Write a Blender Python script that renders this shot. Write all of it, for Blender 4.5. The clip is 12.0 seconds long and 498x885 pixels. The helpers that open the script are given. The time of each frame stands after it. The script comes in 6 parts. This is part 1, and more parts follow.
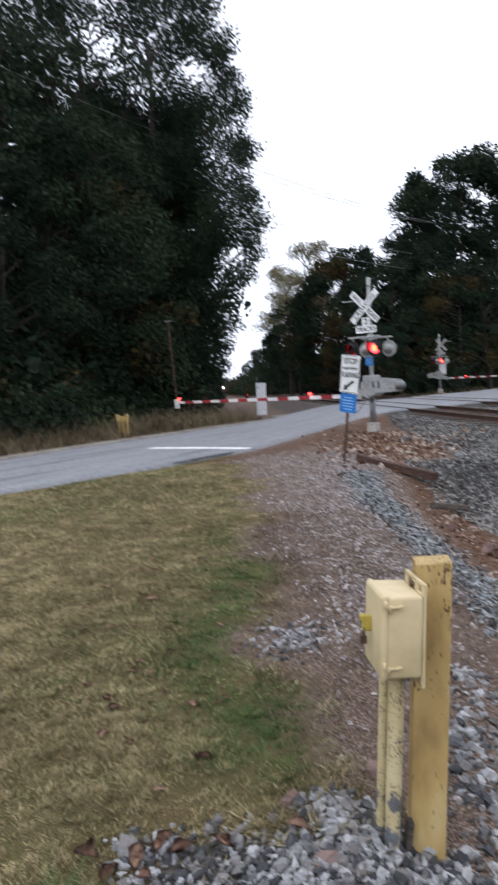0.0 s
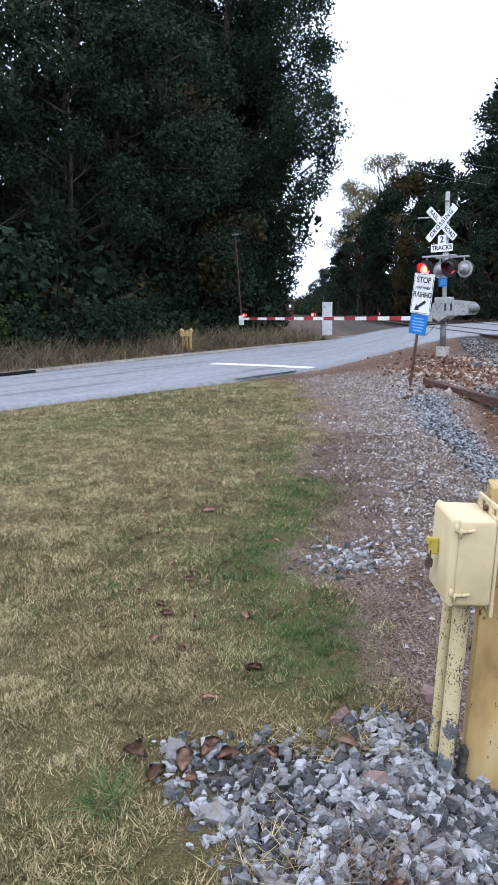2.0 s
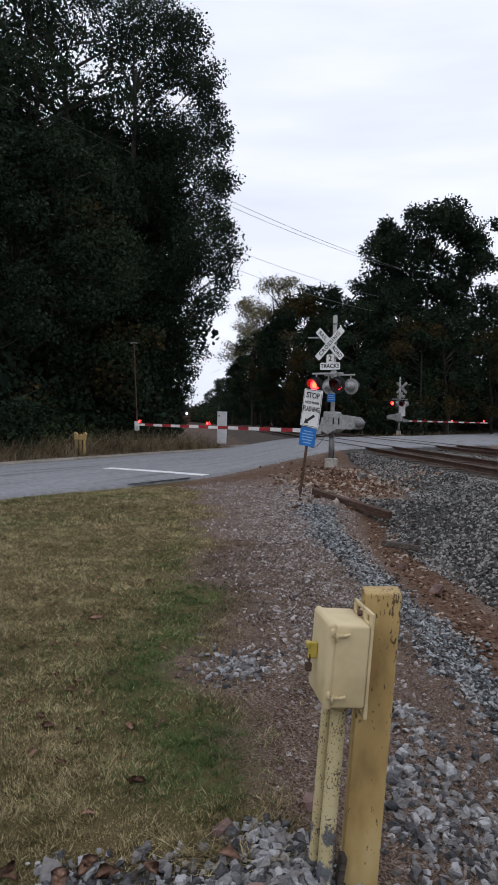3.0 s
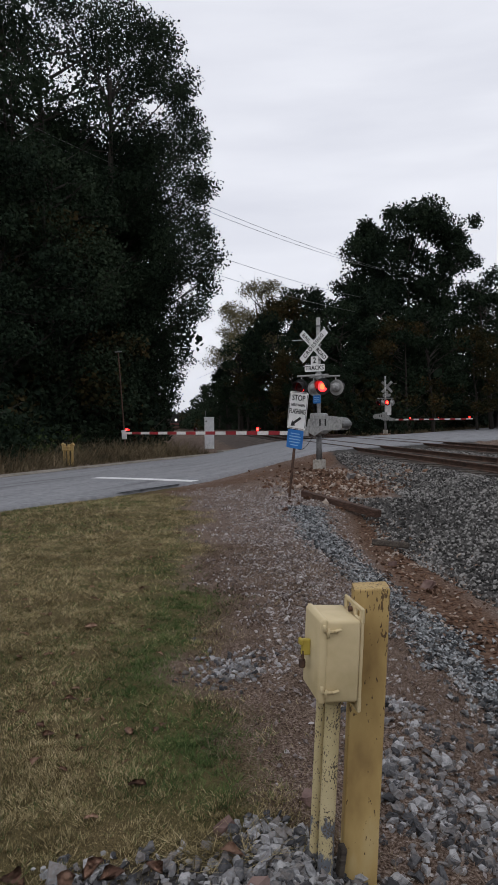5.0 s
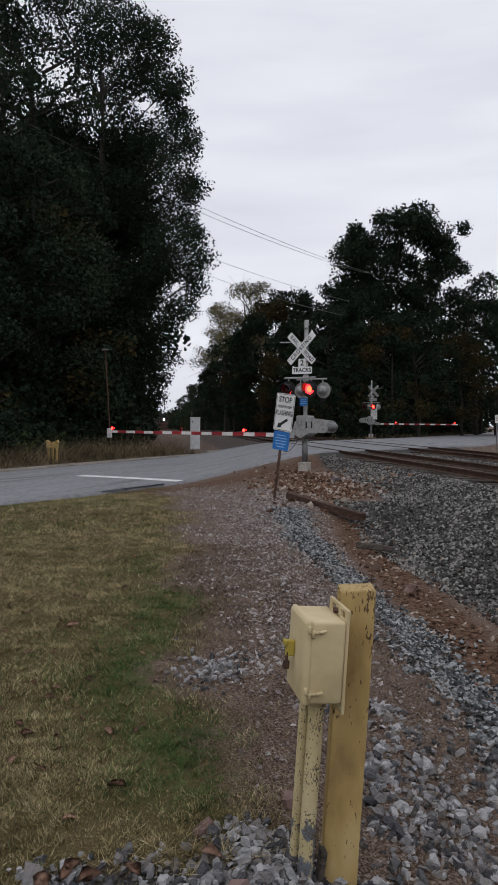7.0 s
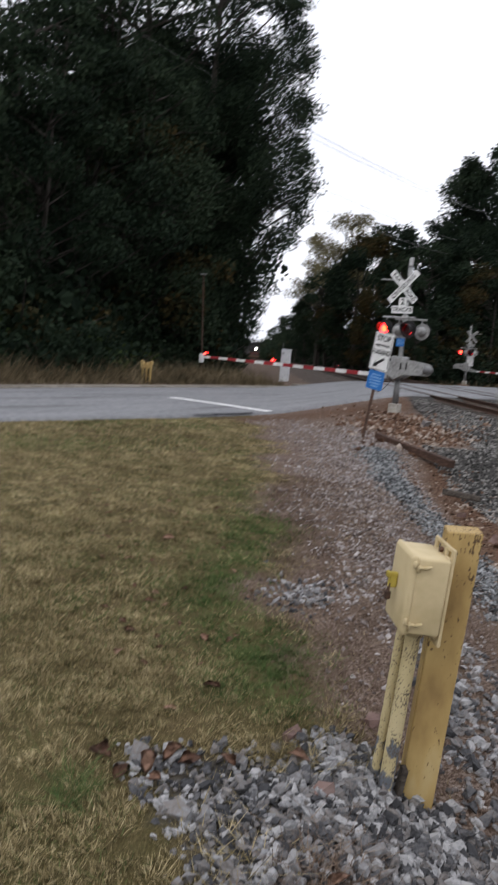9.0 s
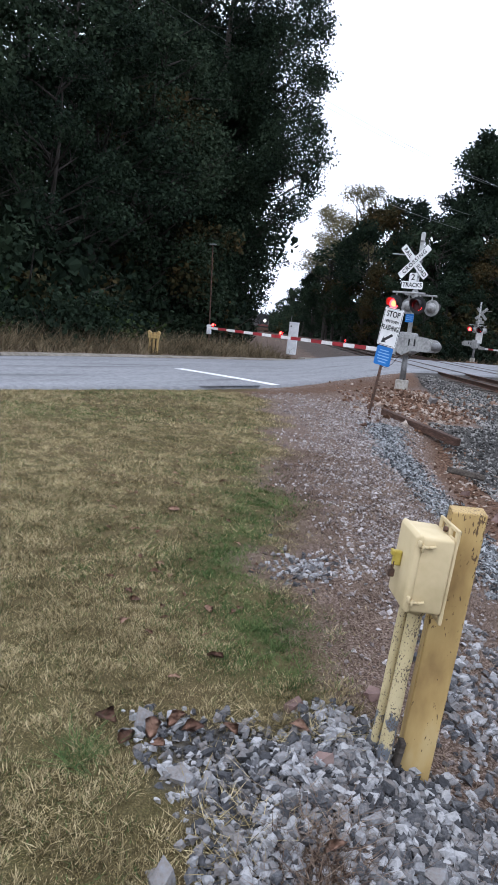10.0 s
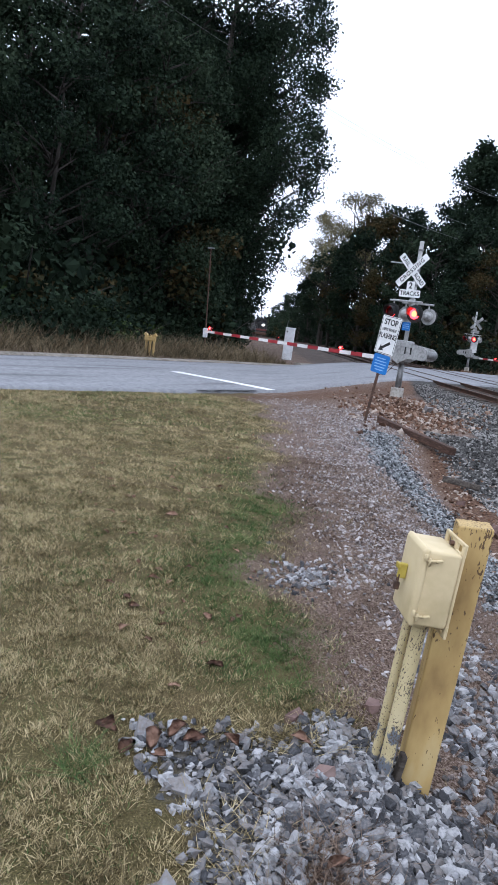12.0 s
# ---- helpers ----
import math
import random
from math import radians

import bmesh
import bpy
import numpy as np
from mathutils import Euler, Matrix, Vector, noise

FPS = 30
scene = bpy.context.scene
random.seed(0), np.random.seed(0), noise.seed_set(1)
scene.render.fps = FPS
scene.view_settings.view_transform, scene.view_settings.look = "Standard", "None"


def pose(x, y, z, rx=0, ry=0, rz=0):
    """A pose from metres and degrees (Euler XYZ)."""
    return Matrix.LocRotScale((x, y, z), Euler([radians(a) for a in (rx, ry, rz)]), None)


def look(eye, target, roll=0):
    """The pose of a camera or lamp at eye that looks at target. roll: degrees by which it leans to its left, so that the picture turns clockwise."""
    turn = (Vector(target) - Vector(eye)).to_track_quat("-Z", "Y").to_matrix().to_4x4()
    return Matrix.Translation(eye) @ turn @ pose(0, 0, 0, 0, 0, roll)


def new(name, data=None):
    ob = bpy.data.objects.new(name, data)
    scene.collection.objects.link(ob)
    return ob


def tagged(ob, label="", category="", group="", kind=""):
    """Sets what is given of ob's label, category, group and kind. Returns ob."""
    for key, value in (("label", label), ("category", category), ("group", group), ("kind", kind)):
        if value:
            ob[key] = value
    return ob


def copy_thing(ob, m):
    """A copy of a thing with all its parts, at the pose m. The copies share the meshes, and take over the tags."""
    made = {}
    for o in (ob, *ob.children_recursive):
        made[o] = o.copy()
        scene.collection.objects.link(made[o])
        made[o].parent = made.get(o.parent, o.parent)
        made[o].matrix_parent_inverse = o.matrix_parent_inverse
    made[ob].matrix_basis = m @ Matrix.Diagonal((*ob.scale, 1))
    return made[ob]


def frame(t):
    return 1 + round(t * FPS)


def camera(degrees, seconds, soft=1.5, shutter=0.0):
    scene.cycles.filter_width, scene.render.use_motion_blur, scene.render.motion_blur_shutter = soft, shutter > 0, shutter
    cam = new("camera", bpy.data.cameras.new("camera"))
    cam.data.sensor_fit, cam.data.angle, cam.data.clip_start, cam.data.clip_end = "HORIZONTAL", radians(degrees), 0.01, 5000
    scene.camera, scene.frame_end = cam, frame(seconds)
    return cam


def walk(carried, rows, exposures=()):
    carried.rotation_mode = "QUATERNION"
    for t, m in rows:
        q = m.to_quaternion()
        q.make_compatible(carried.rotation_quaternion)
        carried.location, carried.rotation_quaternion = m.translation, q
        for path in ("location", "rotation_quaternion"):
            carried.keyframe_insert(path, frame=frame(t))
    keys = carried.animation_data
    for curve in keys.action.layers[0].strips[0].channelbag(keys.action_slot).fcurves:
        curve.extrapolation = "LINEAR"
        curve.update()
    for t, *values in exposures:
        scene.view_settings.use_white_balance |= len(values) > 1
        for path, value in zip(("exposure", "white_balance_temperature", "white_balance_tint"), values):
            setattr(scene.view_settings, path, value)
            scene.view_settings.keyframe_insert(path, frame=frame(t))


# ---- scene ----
cam = camera(37.8, 12.0, soft=1.6, shutter=0.4)
PATH = [
    (0, (-0.019, 0.22, 1.518), (-0.175, 2.208, 1.37), -2.8),
    (0.1, (-0.029, 0.239, 1.513), (-0.134, 2.228, 1.334), -2.4),
    (0.2, (-0.04, 0.258, 1.508), (-0.117, 2.246, 1.307), -2),
    (0.3, (-0.05, 0.276, 1.502), (-0.176, 2.26, 1.28), -1.6),
    (0.4, (-0.061, 0.295, 1.497), (-0.237, 2.268, 1.218), -1.2),
    (0.5, (-0.071, 0.314, 1.492), (-0.247, 2.269, 1.11), -0.8),
    (1, (-0.075, 0.325, 1.473), (-0.374, 2.268, 1.101), -0.5),
    (1.5, (-0.048, 0.325, 1.467), (-0.373, 2.263, 1.098), -0.9),
    (2, (-0.049, 0.364, 1.458), (-0.374, 2.305, 1.098), -0.8),
    (2.1, (-0.042, 0.358, 1.462), (-0.352, 2.306, 1.129), -0.98),
    (2.2, (-0.035, 0.352, 1.465), (-0.274, 2.318, 1.187), -1.16),
    (2.3, (-0.028, 0.346, 1.469), (-0.189, 2.326, 1.24), -1.34),
    (2.4, (-0.021, 0.34, 1.472), (-0.164, 2.328, 1.302), -1.52),
    (2.5, (-0.014, 0.334, 1.476), (-0.115, 2.328, 1.352), -1.7),
    (2.6, (-0.016, 0.313, 1.477), (-0.113, 2.308, 1.372), -1.06),
    (2.7, (-0.018, 0.292, 1.479), (-0.098, 2.287, 1.373), -0.42),
    (2.8, (-0.019, 0.27, 1.48), (-0.088, 2.267, 1.385), 0.22),
    (3, (-0.023, 0.228, 1.483), (-0.064, 2.226, 1.415), 1.5),
    (3.1, (-0.02, 0.212, 1.49), (-0.055, 2.21, 1.414), 1.7),
    (3.2, (-0.016, 0.195, 1.497), (-0.04, 2.193, 1.407), 1.9),
    (4.8, (-0.022, 0.163, 1.485), (-0.014, 2.162, 1.434), -0.2),
    (5, (-0.018, 0.171, 1.483), (-0.026, 2.171, 1.427), -0.6),
    (5.5, (-0.007, 0.192, 1.476), (-0.008, 2.192, 1.426), -0.3),
    (6, (0.0, 0.176, 1.484), (0.01, 2.176, 1.444), -0.2),
    (6.5, (-0.009, 0.184, 1.479), (0.017, 2.184, 1.432), 0.2),
    (8.3, (-0.114, 0.198, 1.462), (-0.135, 2.196, 1.374), 2.5),
    (8.4, (-0.124, 0.174, 1.464), (-0.182, 2.171, 1.361), 1.95),
    (8.5, (-0.133, 0.15, 1.465), (-0.248, 2.144, 1.363), 1.4),
    (8.6, (-0.137, 0.14, 1.465), (-0.284, 2.13, 1.331), 2.18),
    (8.7, (-0.141, 0.13, 1.464), (-0.289, 2.118, 1.3), 2.96),
    (8.8, (-0.145, 0.121, 1.464), (-0.292, 2.106, 1.277), 3.74),
    (8.9, (-0.149, 0.111, 1.463), (-0.308, 2.093, 1.25), 4.52),
    (9, (-0.153, 0.101, 1.463), (-0.34, 2.077, 1.216), 5.3),
    (9.1, (-0.152, 0.1, 1.463), (-0.389, 2.065, 1.18), 5.46),
    (9.2, (-0.15, 0.098, 1.463), (-0.406, 2.058, 1.154), 5.62),
    (9.3, (-0.149, 0.097, 1.462), (-0.402, 2.055, 1.146), 5.78),
    (9.4, (-0.147, 0.095, 1.462), (-0.367, 2.059, 1.154), 5.94),
    (9.5, (-0.146, 0.094, 1.462), (-0.336, 2.06, 1.153), 6.1),
    (10, (-0.166, 0.082, 1.478), (-0.358, 2.047, 1.155), 6.6),
    (10.5, (-0.206, 0.071, 1.491), (-0.402, 2.036, 1.178), 8.3),
    (11, (-0.222, 0.091, 1.484), (-0.369, 2.062, 1.181), 7.9),
    (11.5, (-0.223, 0.082, 1.491), (-0.382, 2.052, 1.185), 7.9),
    (12, (-0.221, 0.091, 1.488), (-0.395, 2.06, 1.178), 7.9),
]
EXPOSURES = [(0, 0.33, 6080, 10), (0.2, 0, 6080, 10), (0.6, 0.12, 6100, 10), (1, 0.67, 5900, 10), (1.5, 0.81, 5750, 10), (2.1, 0.82, 5580, 10), (2.5, 0.1, 5600, 10), (2.8, -0.2, 6050, 10), (3.2, -0.42, 6200, 10), (5, -0.54, 6420, 10), (6.7, -0.58, 6420, 10), (8.3, -0.52, 6450, 10), (8.8, -0.2, 6450, 10), (9.2, 0.15, 6500, 10), (9.6, 0.53, 5950, 10), (10.5, 0.54, 5760, 10), (12, 0.54, 5660, 10)]
walk(cam, [(t, look(eye, target, roll)) for t, eye, target, roll in PATH], EXPOSURES)

# ---- world, light ----
TRACK_DIR = math.atan(0.118)


def tc(y):
    """Centre line of the near track: x at y."""
    y = np.asarray(y, float)
    near = np.minimum(y, 500.0)
    bend = np.maximum(y - 330, 0)
    veer = np.where(near < 110, np.maximum(near - 60, 0) ** 2 / 100, near - 85)
    return 6.05 - 0.110 * (near - 17) - 0.00003 * (near - 17) ** 2 - 0.045 * veer - bend ** 2 / 600


def build_world():
    w = bpy.data.worlds.new("overcast_sky")
    scene.world = w
    w.use_nodes = True
    nt = w.node_tree
    nt.nodes.clear()
    out = nt.nodes.new("ShaderNodeOutputWorld")
    bg = nt.nodes.new("ShaderNodeBackground")
    sky = nt.nodes.new("ShaderNodeTexSky")
    sky.sky_type = "NISHITA"
    sky.sun_disc = False
    sky.sun_elevation, sky.sun_rotation = radians(38), radians(150)
    sky.air_density, sky.dust_density = 1.0, 3.0
    hsv = nt.nodes.new("ShaderNodeHueSaturation")
    hsv.inputs["Saturation"].default_value = 0.25
    co = nt.nodes.new("ShaderNodeTexCoord")
    mp = nt.nodes.new("ShaderNodeMapping")
    mp.inputs["Scale"].default_value = (1.0, 1.0, 6.0)
    nz = nt.nodes.new("ShaderNodeTexNoise")
    nz.inputs["Scale"].default_value = 2.2
    nz.inputs["Detail"].default_value = 6
    ramp = nt.nodes.new("ShaderNodeValToRGB")
    ramp.color_ramp.elements[0].position, ramp.color_ramp.elements[0].color = 0.3, (11.6, 11.85, 13.1, 1)
    ramp.color_ramp.elements[1].position, ramp.color_ramp.elements[1].color = 0.7, (14.6, 14.8, 15.8, 1)
    mix = nt.nodes.new("ShaderNodeMixRGB")
    mix.inputs[0].default_value = 0.85
    nt.links.new(co.outputs["Generated"], mp.inputs["Vector"])
    nt.links.new(mp.outputs[0], nz.inputs["Vector"])
    nt.links.new(nz.outputs[0], ramp.inputs[0])
    nt.links.new(sky.outputs[0], hsv.inputs["Color"])
    nt.links.new(hsv.outputs[0], mix.inputs[1])
    nt.links.new(ramp.outputs[0], mix.inputs[2])
    nt.links.new(mix.outputs[0], bg.inputs[0])
    bg.inputs[1].default_value = 0.10
    nt.links.new(bg.outputs[0], out.inputs[0])
    sun = bpy.data.lights.new("sun", "SUN")
    sun.energy, sun.angle, sun.color = 0.5, radians(40), (1, 0.97, 0.93)
    so = new("sun", sun)
    so.matrix_world = look((-20, -30, 38), (0, 0, 0))


build_world()


# ---- materials ----
def material(name, colors, scale=20.0, rough=0.85, bump=0.2, metal=0.0, detail=6.0, big=0.7, per_object=0.0, per_island=0.0, spec=0.3, stretch=(1, 1, 1), grain=1.0):
    """Noise between colours at two scales, with relief."""
    m = bpy.data.materials.new(name)
    m.use_nodes = True
    nt = m.node_tree
    b = nt.nodes["Principled BSDF"]
    b.inputs["Roughness"].default_value, b.inputs["Metallic"].default_value = rough, metal
    b.inputs["Specular IOR Level"].default_value = spec
    geo = nt.nodes.new("ShaderNodeTexCoord")
    mp = nt.nodes.new("ShaderNodeMapping")
    mp.inputs["Scale"].default_value = stretch
    nt.links.new(geo.outputs["Object"], mp.inputs[0])
    n1 = nt.nodes.new("ShaderNodeTexNoise")
    n1.inputs["Scale"].default_value, n1.inputs["Detail"].default_value = scale, detail
    n2 = nt.nodes.new("ShaderNodeTexNoise")
    n2.inputs["Scale"].default_value, n2.inputs["Detail"].default_value = scale * 0.13, 3
    nt.links.new(mp.outputs[0], n1.inputs[0])
    nt.links.new(mp.outputs[0], n2.inputs[0])
    mixv = nt.nodes.new("ShaderNodeMath")
    mixv.operation = "MULTIPLY_ADD"
    nt.links.new(n2.outputs[0], mixv.inputs[0])
    mixv.inputs[1].default_value = big
    sub = nt.nodes.new("ShaderNodeMath")
    sub.operation = "MULTIPLY_ADD"
    nt.links.new(n1.outputs[0], sub.inputs[0])
    sub.inputs[1].default_value, sub.inputs[2].default_value = grain, 0.5 - 0.5 * grain - 0.5 * big
    nt.links.new(sub.outputs[0], mixv.inputs[2])
    value = mixv
    for amount, kind in ((per_object, "ShaderNodeObjectInfo"), (per_island, "ShaderNodeNewGeometry")):
        if amount:
            info = nt.nodes.new(kind)
            add = nt.nodes.new("ShaderNodeMath")
            add.operation = "MULTIPLY_ADD"
            nt.links.new(info.outputs["Random" if "Object" in kind else "Random Per Island"], add.inputs[0])
            add.inputs[1].default_value = amount
            off = nt.nodes.new("ShaderNodeMath")
            off.operation = "SUBTRACT"
            nt.links.new(value.outputs[0], off.inputs[0])
            off.inputs[1].default_value = amount / 2
            nt.links.new(off.outputs[0], add.inputs[2])
            value = add
    ramp = nt.nodes.new("ShaderNodeValToRGB")
    els = ramp.color_ramp.elements
    n = len(colors)
    for i, c in enumerate(colors):
        p = 0.25 + 0.5 * i / max(1, n - 1)
        e = els[i] if i < 2 else els.new(p)
        e.position, e.color = p, (*c, 1)
    for i, c in enumerate(colors):
        els[i].position, els[i].color = 0.25 + 0.5 * i / max(1, n - 1), (*c, 1)
    nt.links.new(value.outputs[0], ramp.inputs[0])
    nt.links.new(ramp.outputs[0], b.inputs["Base Color"])
    if bump:
        bp = nt.nodes.new("ShaderNodeBump")
        bp.inputs["Strength"].default_value, bp.inputs["Distance"].default_value = bump, 0.02
        nt.links.new(n1.outputs[0], bp.inputs["Height"])
        nt.links.new(bp.outputs[0], b.inputs["Normal"])
    return m


def glow(name, color, strength):
    m = bpy.data.materials.new(name)
    m.use_nodes = True
    b = m.node_tree.nodes["Principled BSDF"]
    b.inputs["Base Color"].default_value = (*color, 1)
    b.inputs["Emission Color"].default_value = (*color, 1)
    b.inputs["Emission Strength"].default_value = strength
    return m


def leafy(name, colors, scale=0.6):
    m = material(name, colors, scale=scale, rough=0.85, bump=0, per_island=0.28, per_object=0.25, spec=0.06)
    return m


M = {}
M["asphalt"] = material("old_asphalt", [(0.155, 0.16, 0.172), (0.22, 0.222, 0.232), (0.275, 0.276, 0.284)], 60, 0.9, 0.25, big=0.9)


def streaked(m, along, scale, stops):
    """Worn lengthwise streaks laid over a material's colour."""
    nt = m.node_tree
    b = nt.nodes["Principled BSDF"]
    old = b.inputs["Base Color"].links[0].from_socket
    co = nt.nodes.new("ShaderNodeTexCoord")
    turn = nt.nodes.new("ShaderNodeMapping")
    turn.inputs["Rotation"].default_value = (0, 0, along)
    draw = nt.nodes.new("ShaderNodeMapping")
    draw.inputs["Scale"].default_value = (1.0, 0.08, 1.0)
    nt.links.new(turn.outputs[0], draw.inputs[0])
    n = nt.nodes.new("ShaderNodeTexNoise")
    n.inputs["Scale"].default_value, n.inputs["Detail"].default_value = scale, 5
    r = nt.nodes.new("ShaderNodeValToRGB")
    els = r.color_ramp.elements
    while len(els) < len(stops):
        els.new(0.5)
    for e, (p, v) in zip(els, stops):
        e.position, e.color = p, (v, v, v, 1)
    mul = nt.nodes.new("ShaderNodeMixRGB")
    mul.blend_type = "MULTIPLY"
    mul.inputs[0].default_value = 1.0
    nt.links.new(co.outputs["Object"], turn.inputs[0])
    nt.links.new(draw.outputs[0], n.inputs[0])
    nt.links.new(n.outputs[0], r.inputs[0])
    nt.links.new(old, mul.inputs[1])
    nt.links.new(r.outputs[0], mul.inputs[2])
    nt.links.new(mul.outputs[0], b.inputs["Base Color"])


streaked(M["asphalt"], radians(24), 2.2, [(0.3, 0.6), (0.4, 0.9), (0.55, 1.0), (0.7, 1.07)])
M["concrete"] = material("concrete", [(0.25, 0.23, 0.2), (0.38, 0.36, 0.32), (0.45, 0.43, 0.39)], 18, 0.9, 0.3)
M["paint_white"] = material("road_paint", [(0.5, 0.5, 0.5), (0.72, 0.72, 0.72), (0.8, 0.8, 0.8)], 30, 0.8, 0.1)
M["stone"] = material("ballast_stone", [(0.045, 0.045, 0.048), (0.105, 0.105, 0.11), (0.19, 0.172, 0.16), (0.215, 0.216, 0.223), (0.37, 0.365, 0.365)], 70, 0.9, 0.5, per_island=0.6, big=0.3, grain=0.4)
M["stone_dark"] = material("ballast_stone_dark", [(0.025, 0.024, 0.022), (0.075, 0.071, 0.067), (0.145, 0.138, 0.13), (0.27, 0.26, 0.245)], 9, 0.9, 0.3, per_island=0.7)
M["stone_red"] = material("red_stone", [(0.09, 0.055, 0.047), (0.17, 0.11, 0.095), (0.25, 0.18, 0.16)], 12, 0.9, 0.3, per_island=0.5, per_object=0.4)
M["rust"] = material("rusty_steel", [(0.035, 0.025, 0.02), (0.09, 0.055, 0.04), (0.16, 0.09, 0.06)], 30, 0.75, 0.3, metal=0.3)
M["rail_top"] = material("worn_rail_steel", [(0.25, 0.25, 0.25), (0.4, 0.39, 0.38)], 20, 0.35, 0.05, metal=0.9)
M["tie"] = material("creosoted_timber", [(0.02, 0.016, 0.013), (0.05, 0.04, 0.033), (0.1, 0.085, 0.07)], 8, 0.9, 0.5, per_object=0.3, stretch=(1, 8, 8))
M["bark"] = material("bark", [(0.018, 0.015, 0.012), (0.035, 0.03, 0.025), (0.06, 0.052, 0.045)], 7, 0.95, 0.6, stretch=(1, 1, 0.25))
M["leaf"] = leafy("dark_foliage", [(0.009, 0.0155, 0.010), (0.018, 0.029, 0.0165), (0.032, 0.046, 0.026)])
M["leaf_warm"] = leafy("autumn_foliage", [(0.018, 0.02, 0.01), (0.04, 0.034, 0.014), (0.075, 0.045, 0.018)])
M["leaf_pale"] = leafy("thin_pale_foliage", [(0.075, 0.07, 0.038), (0.155, 0.138, 0.072), (0.24, 0.2, 0.105)])


# ---- building helpers ----
def finish(bm, mat, name, parent=None, label="", smooth=False):
    me = bpy.data.meshes.new(name)
    bm.to_mesh(me)
    bm.free()
    me.materials.append(mat)
    if smooth:
        me.polygons.foreach_set("use_smooth", [True] * len(me.polygons))
    ob = new(name, me)
    if parent is not None:
        ob.parent = parent
    if label:
        tagged(ob, label)
    return ob


def part(name, bm, mat, parent, label="", smooth=False):
    return finish(bm, mat, name, parent, label, smooth)


def raw(name, verts, faces, mat, parent=None, smooth=False):
    me = bpy.data.meshes.new(name)
    me.from_pydata(verts.tolist() if hasattr(verts, "tolist") else verts, [], faces.tolist() if hasattr(faces, "tolist") else faces)
    me.materials.append(mat)
    me.update()
    if smooth:
        me.polygons.foreach_set("use_smooth", [True] * len(me.polygons))
    ob = new(name, me)
    if parent is not None:
        ob.parent = parent
    return ob


def box(bm, size, m=None, bevel=0.0, seg=1):
    r = bmesh.ops.create_cube(bm, size=1.0)
    vs = r["verts"]
    bmesh.ops.scale(bm, vec=size, verts=vs)
    if bevel:
        es = list({e for v in vs for e in v.link_edges})
        r = bmesh.ops.bevel(bm, geom=es, offset=bevel, segments=seg, affect="EDGES", profile=0.5)
        vs = list({v for f in r["faces"] for v in f.verts} | {v for v in vs if v.is_valid})
    if m is not None:
        bmesh.ops.transform(bm, matrix=m, verts=vs)
    return vs


def cyl(bm, r1, r2, h, m=None, seg=16, cap=True):
    """A cone or cylinder from z 0 to h."""
    vs = bmesh.ops.create_cone(bm, cap_ends=cap, segments=seg, radius1=r1, radius2=r2, depth=h)["verts"]
    bmesh.ops.translate(bm, vec=(0, 0, h / 2), verts=vs)
    if m is not None:
        bmesh.ops.transform(bm, matrix=m, verts=vs)
    return vs


def rod(bm, a, b, r, r2=None, seg=10):
    a, b = Vector(a), Vector(b)
    d = b - a
    m = Matrix.Translation(a) @ d.to_track_quat("Z", "Y").to_matrix().to_4x4()
    return cyl(bm, r, r if r2 is None else r2, d.length, m, seg)


def prism(bm, outline, depth, m=None):
    """Extrude a flat outline (x, z) along y by depth."""
    a = [bm.verts.new((x, 0, z)) for x, z in outline]
    b = [bm.verts.new((x, depth, z)) for x, z in outline]
    n = len(a)
    bm.faces.new(a)
    bm.faces.new(b[::-1])
    for i in range(n):
        bm.faces.new((a[i], b[i], b[(i + 1) % n], a[(i + 1) % n]))
    bmesh.ops.recalc_face_normals(bm, faces=bm.faces)
    if m is not None:
        bmesh.ops.transform(bm, matrix=m, verts=a + b)
    return a + b


# ---- lie of the land ----
NEAR = np.array([(-34, -40), (-16, -10), (-8.6, 5), (-5.7, 10.9), (-4.2, 13.4), (-3.1, 15.0), (-1.7, 17.7), (0.1, 22.0), (3.4, 28.2), (8.5, 34), (13.4, 40.5), (29, 73), (60, 138), (200, 440)], float)
FAR = np.array([(-42, -40), (-24, -10), (-13.7, 5), (-10.1, 12.0), (-8.3, 16.4), (-7.0, 20.6), (-5.6, 23.9), (-4.4, 27.2), (-2.6, 31.3), (-0.6, 35.6), (3.3, 43), (7.85, 50.5), (11.6, 57.5), (23.7, 82), (47, 131), (190, 445)], float)


def near_edge(y):
    return np.interp(y, NEAR[:, 1], NEAR[:, 0])


def far_edge(y):
    return np.interp(y, FAR[:, 1], FAR[:, 0])


def smooth01(a, b, v):
    t = np.clip((v - a) / (b - a), 0, 1)
    return t * t * (3 - 2 * t)


def road_z(x, y):
    u = x - tc(y)
    return 0.43 * smooth01(-7.5, -1.6, u) - 0.05 * smooth01(7, 12, u)


def far_fall(y):
    """How far the land sinks along the railway past the crossing."""
    return 1.0 * smooth01(80, 220, np.asarray(y, float))


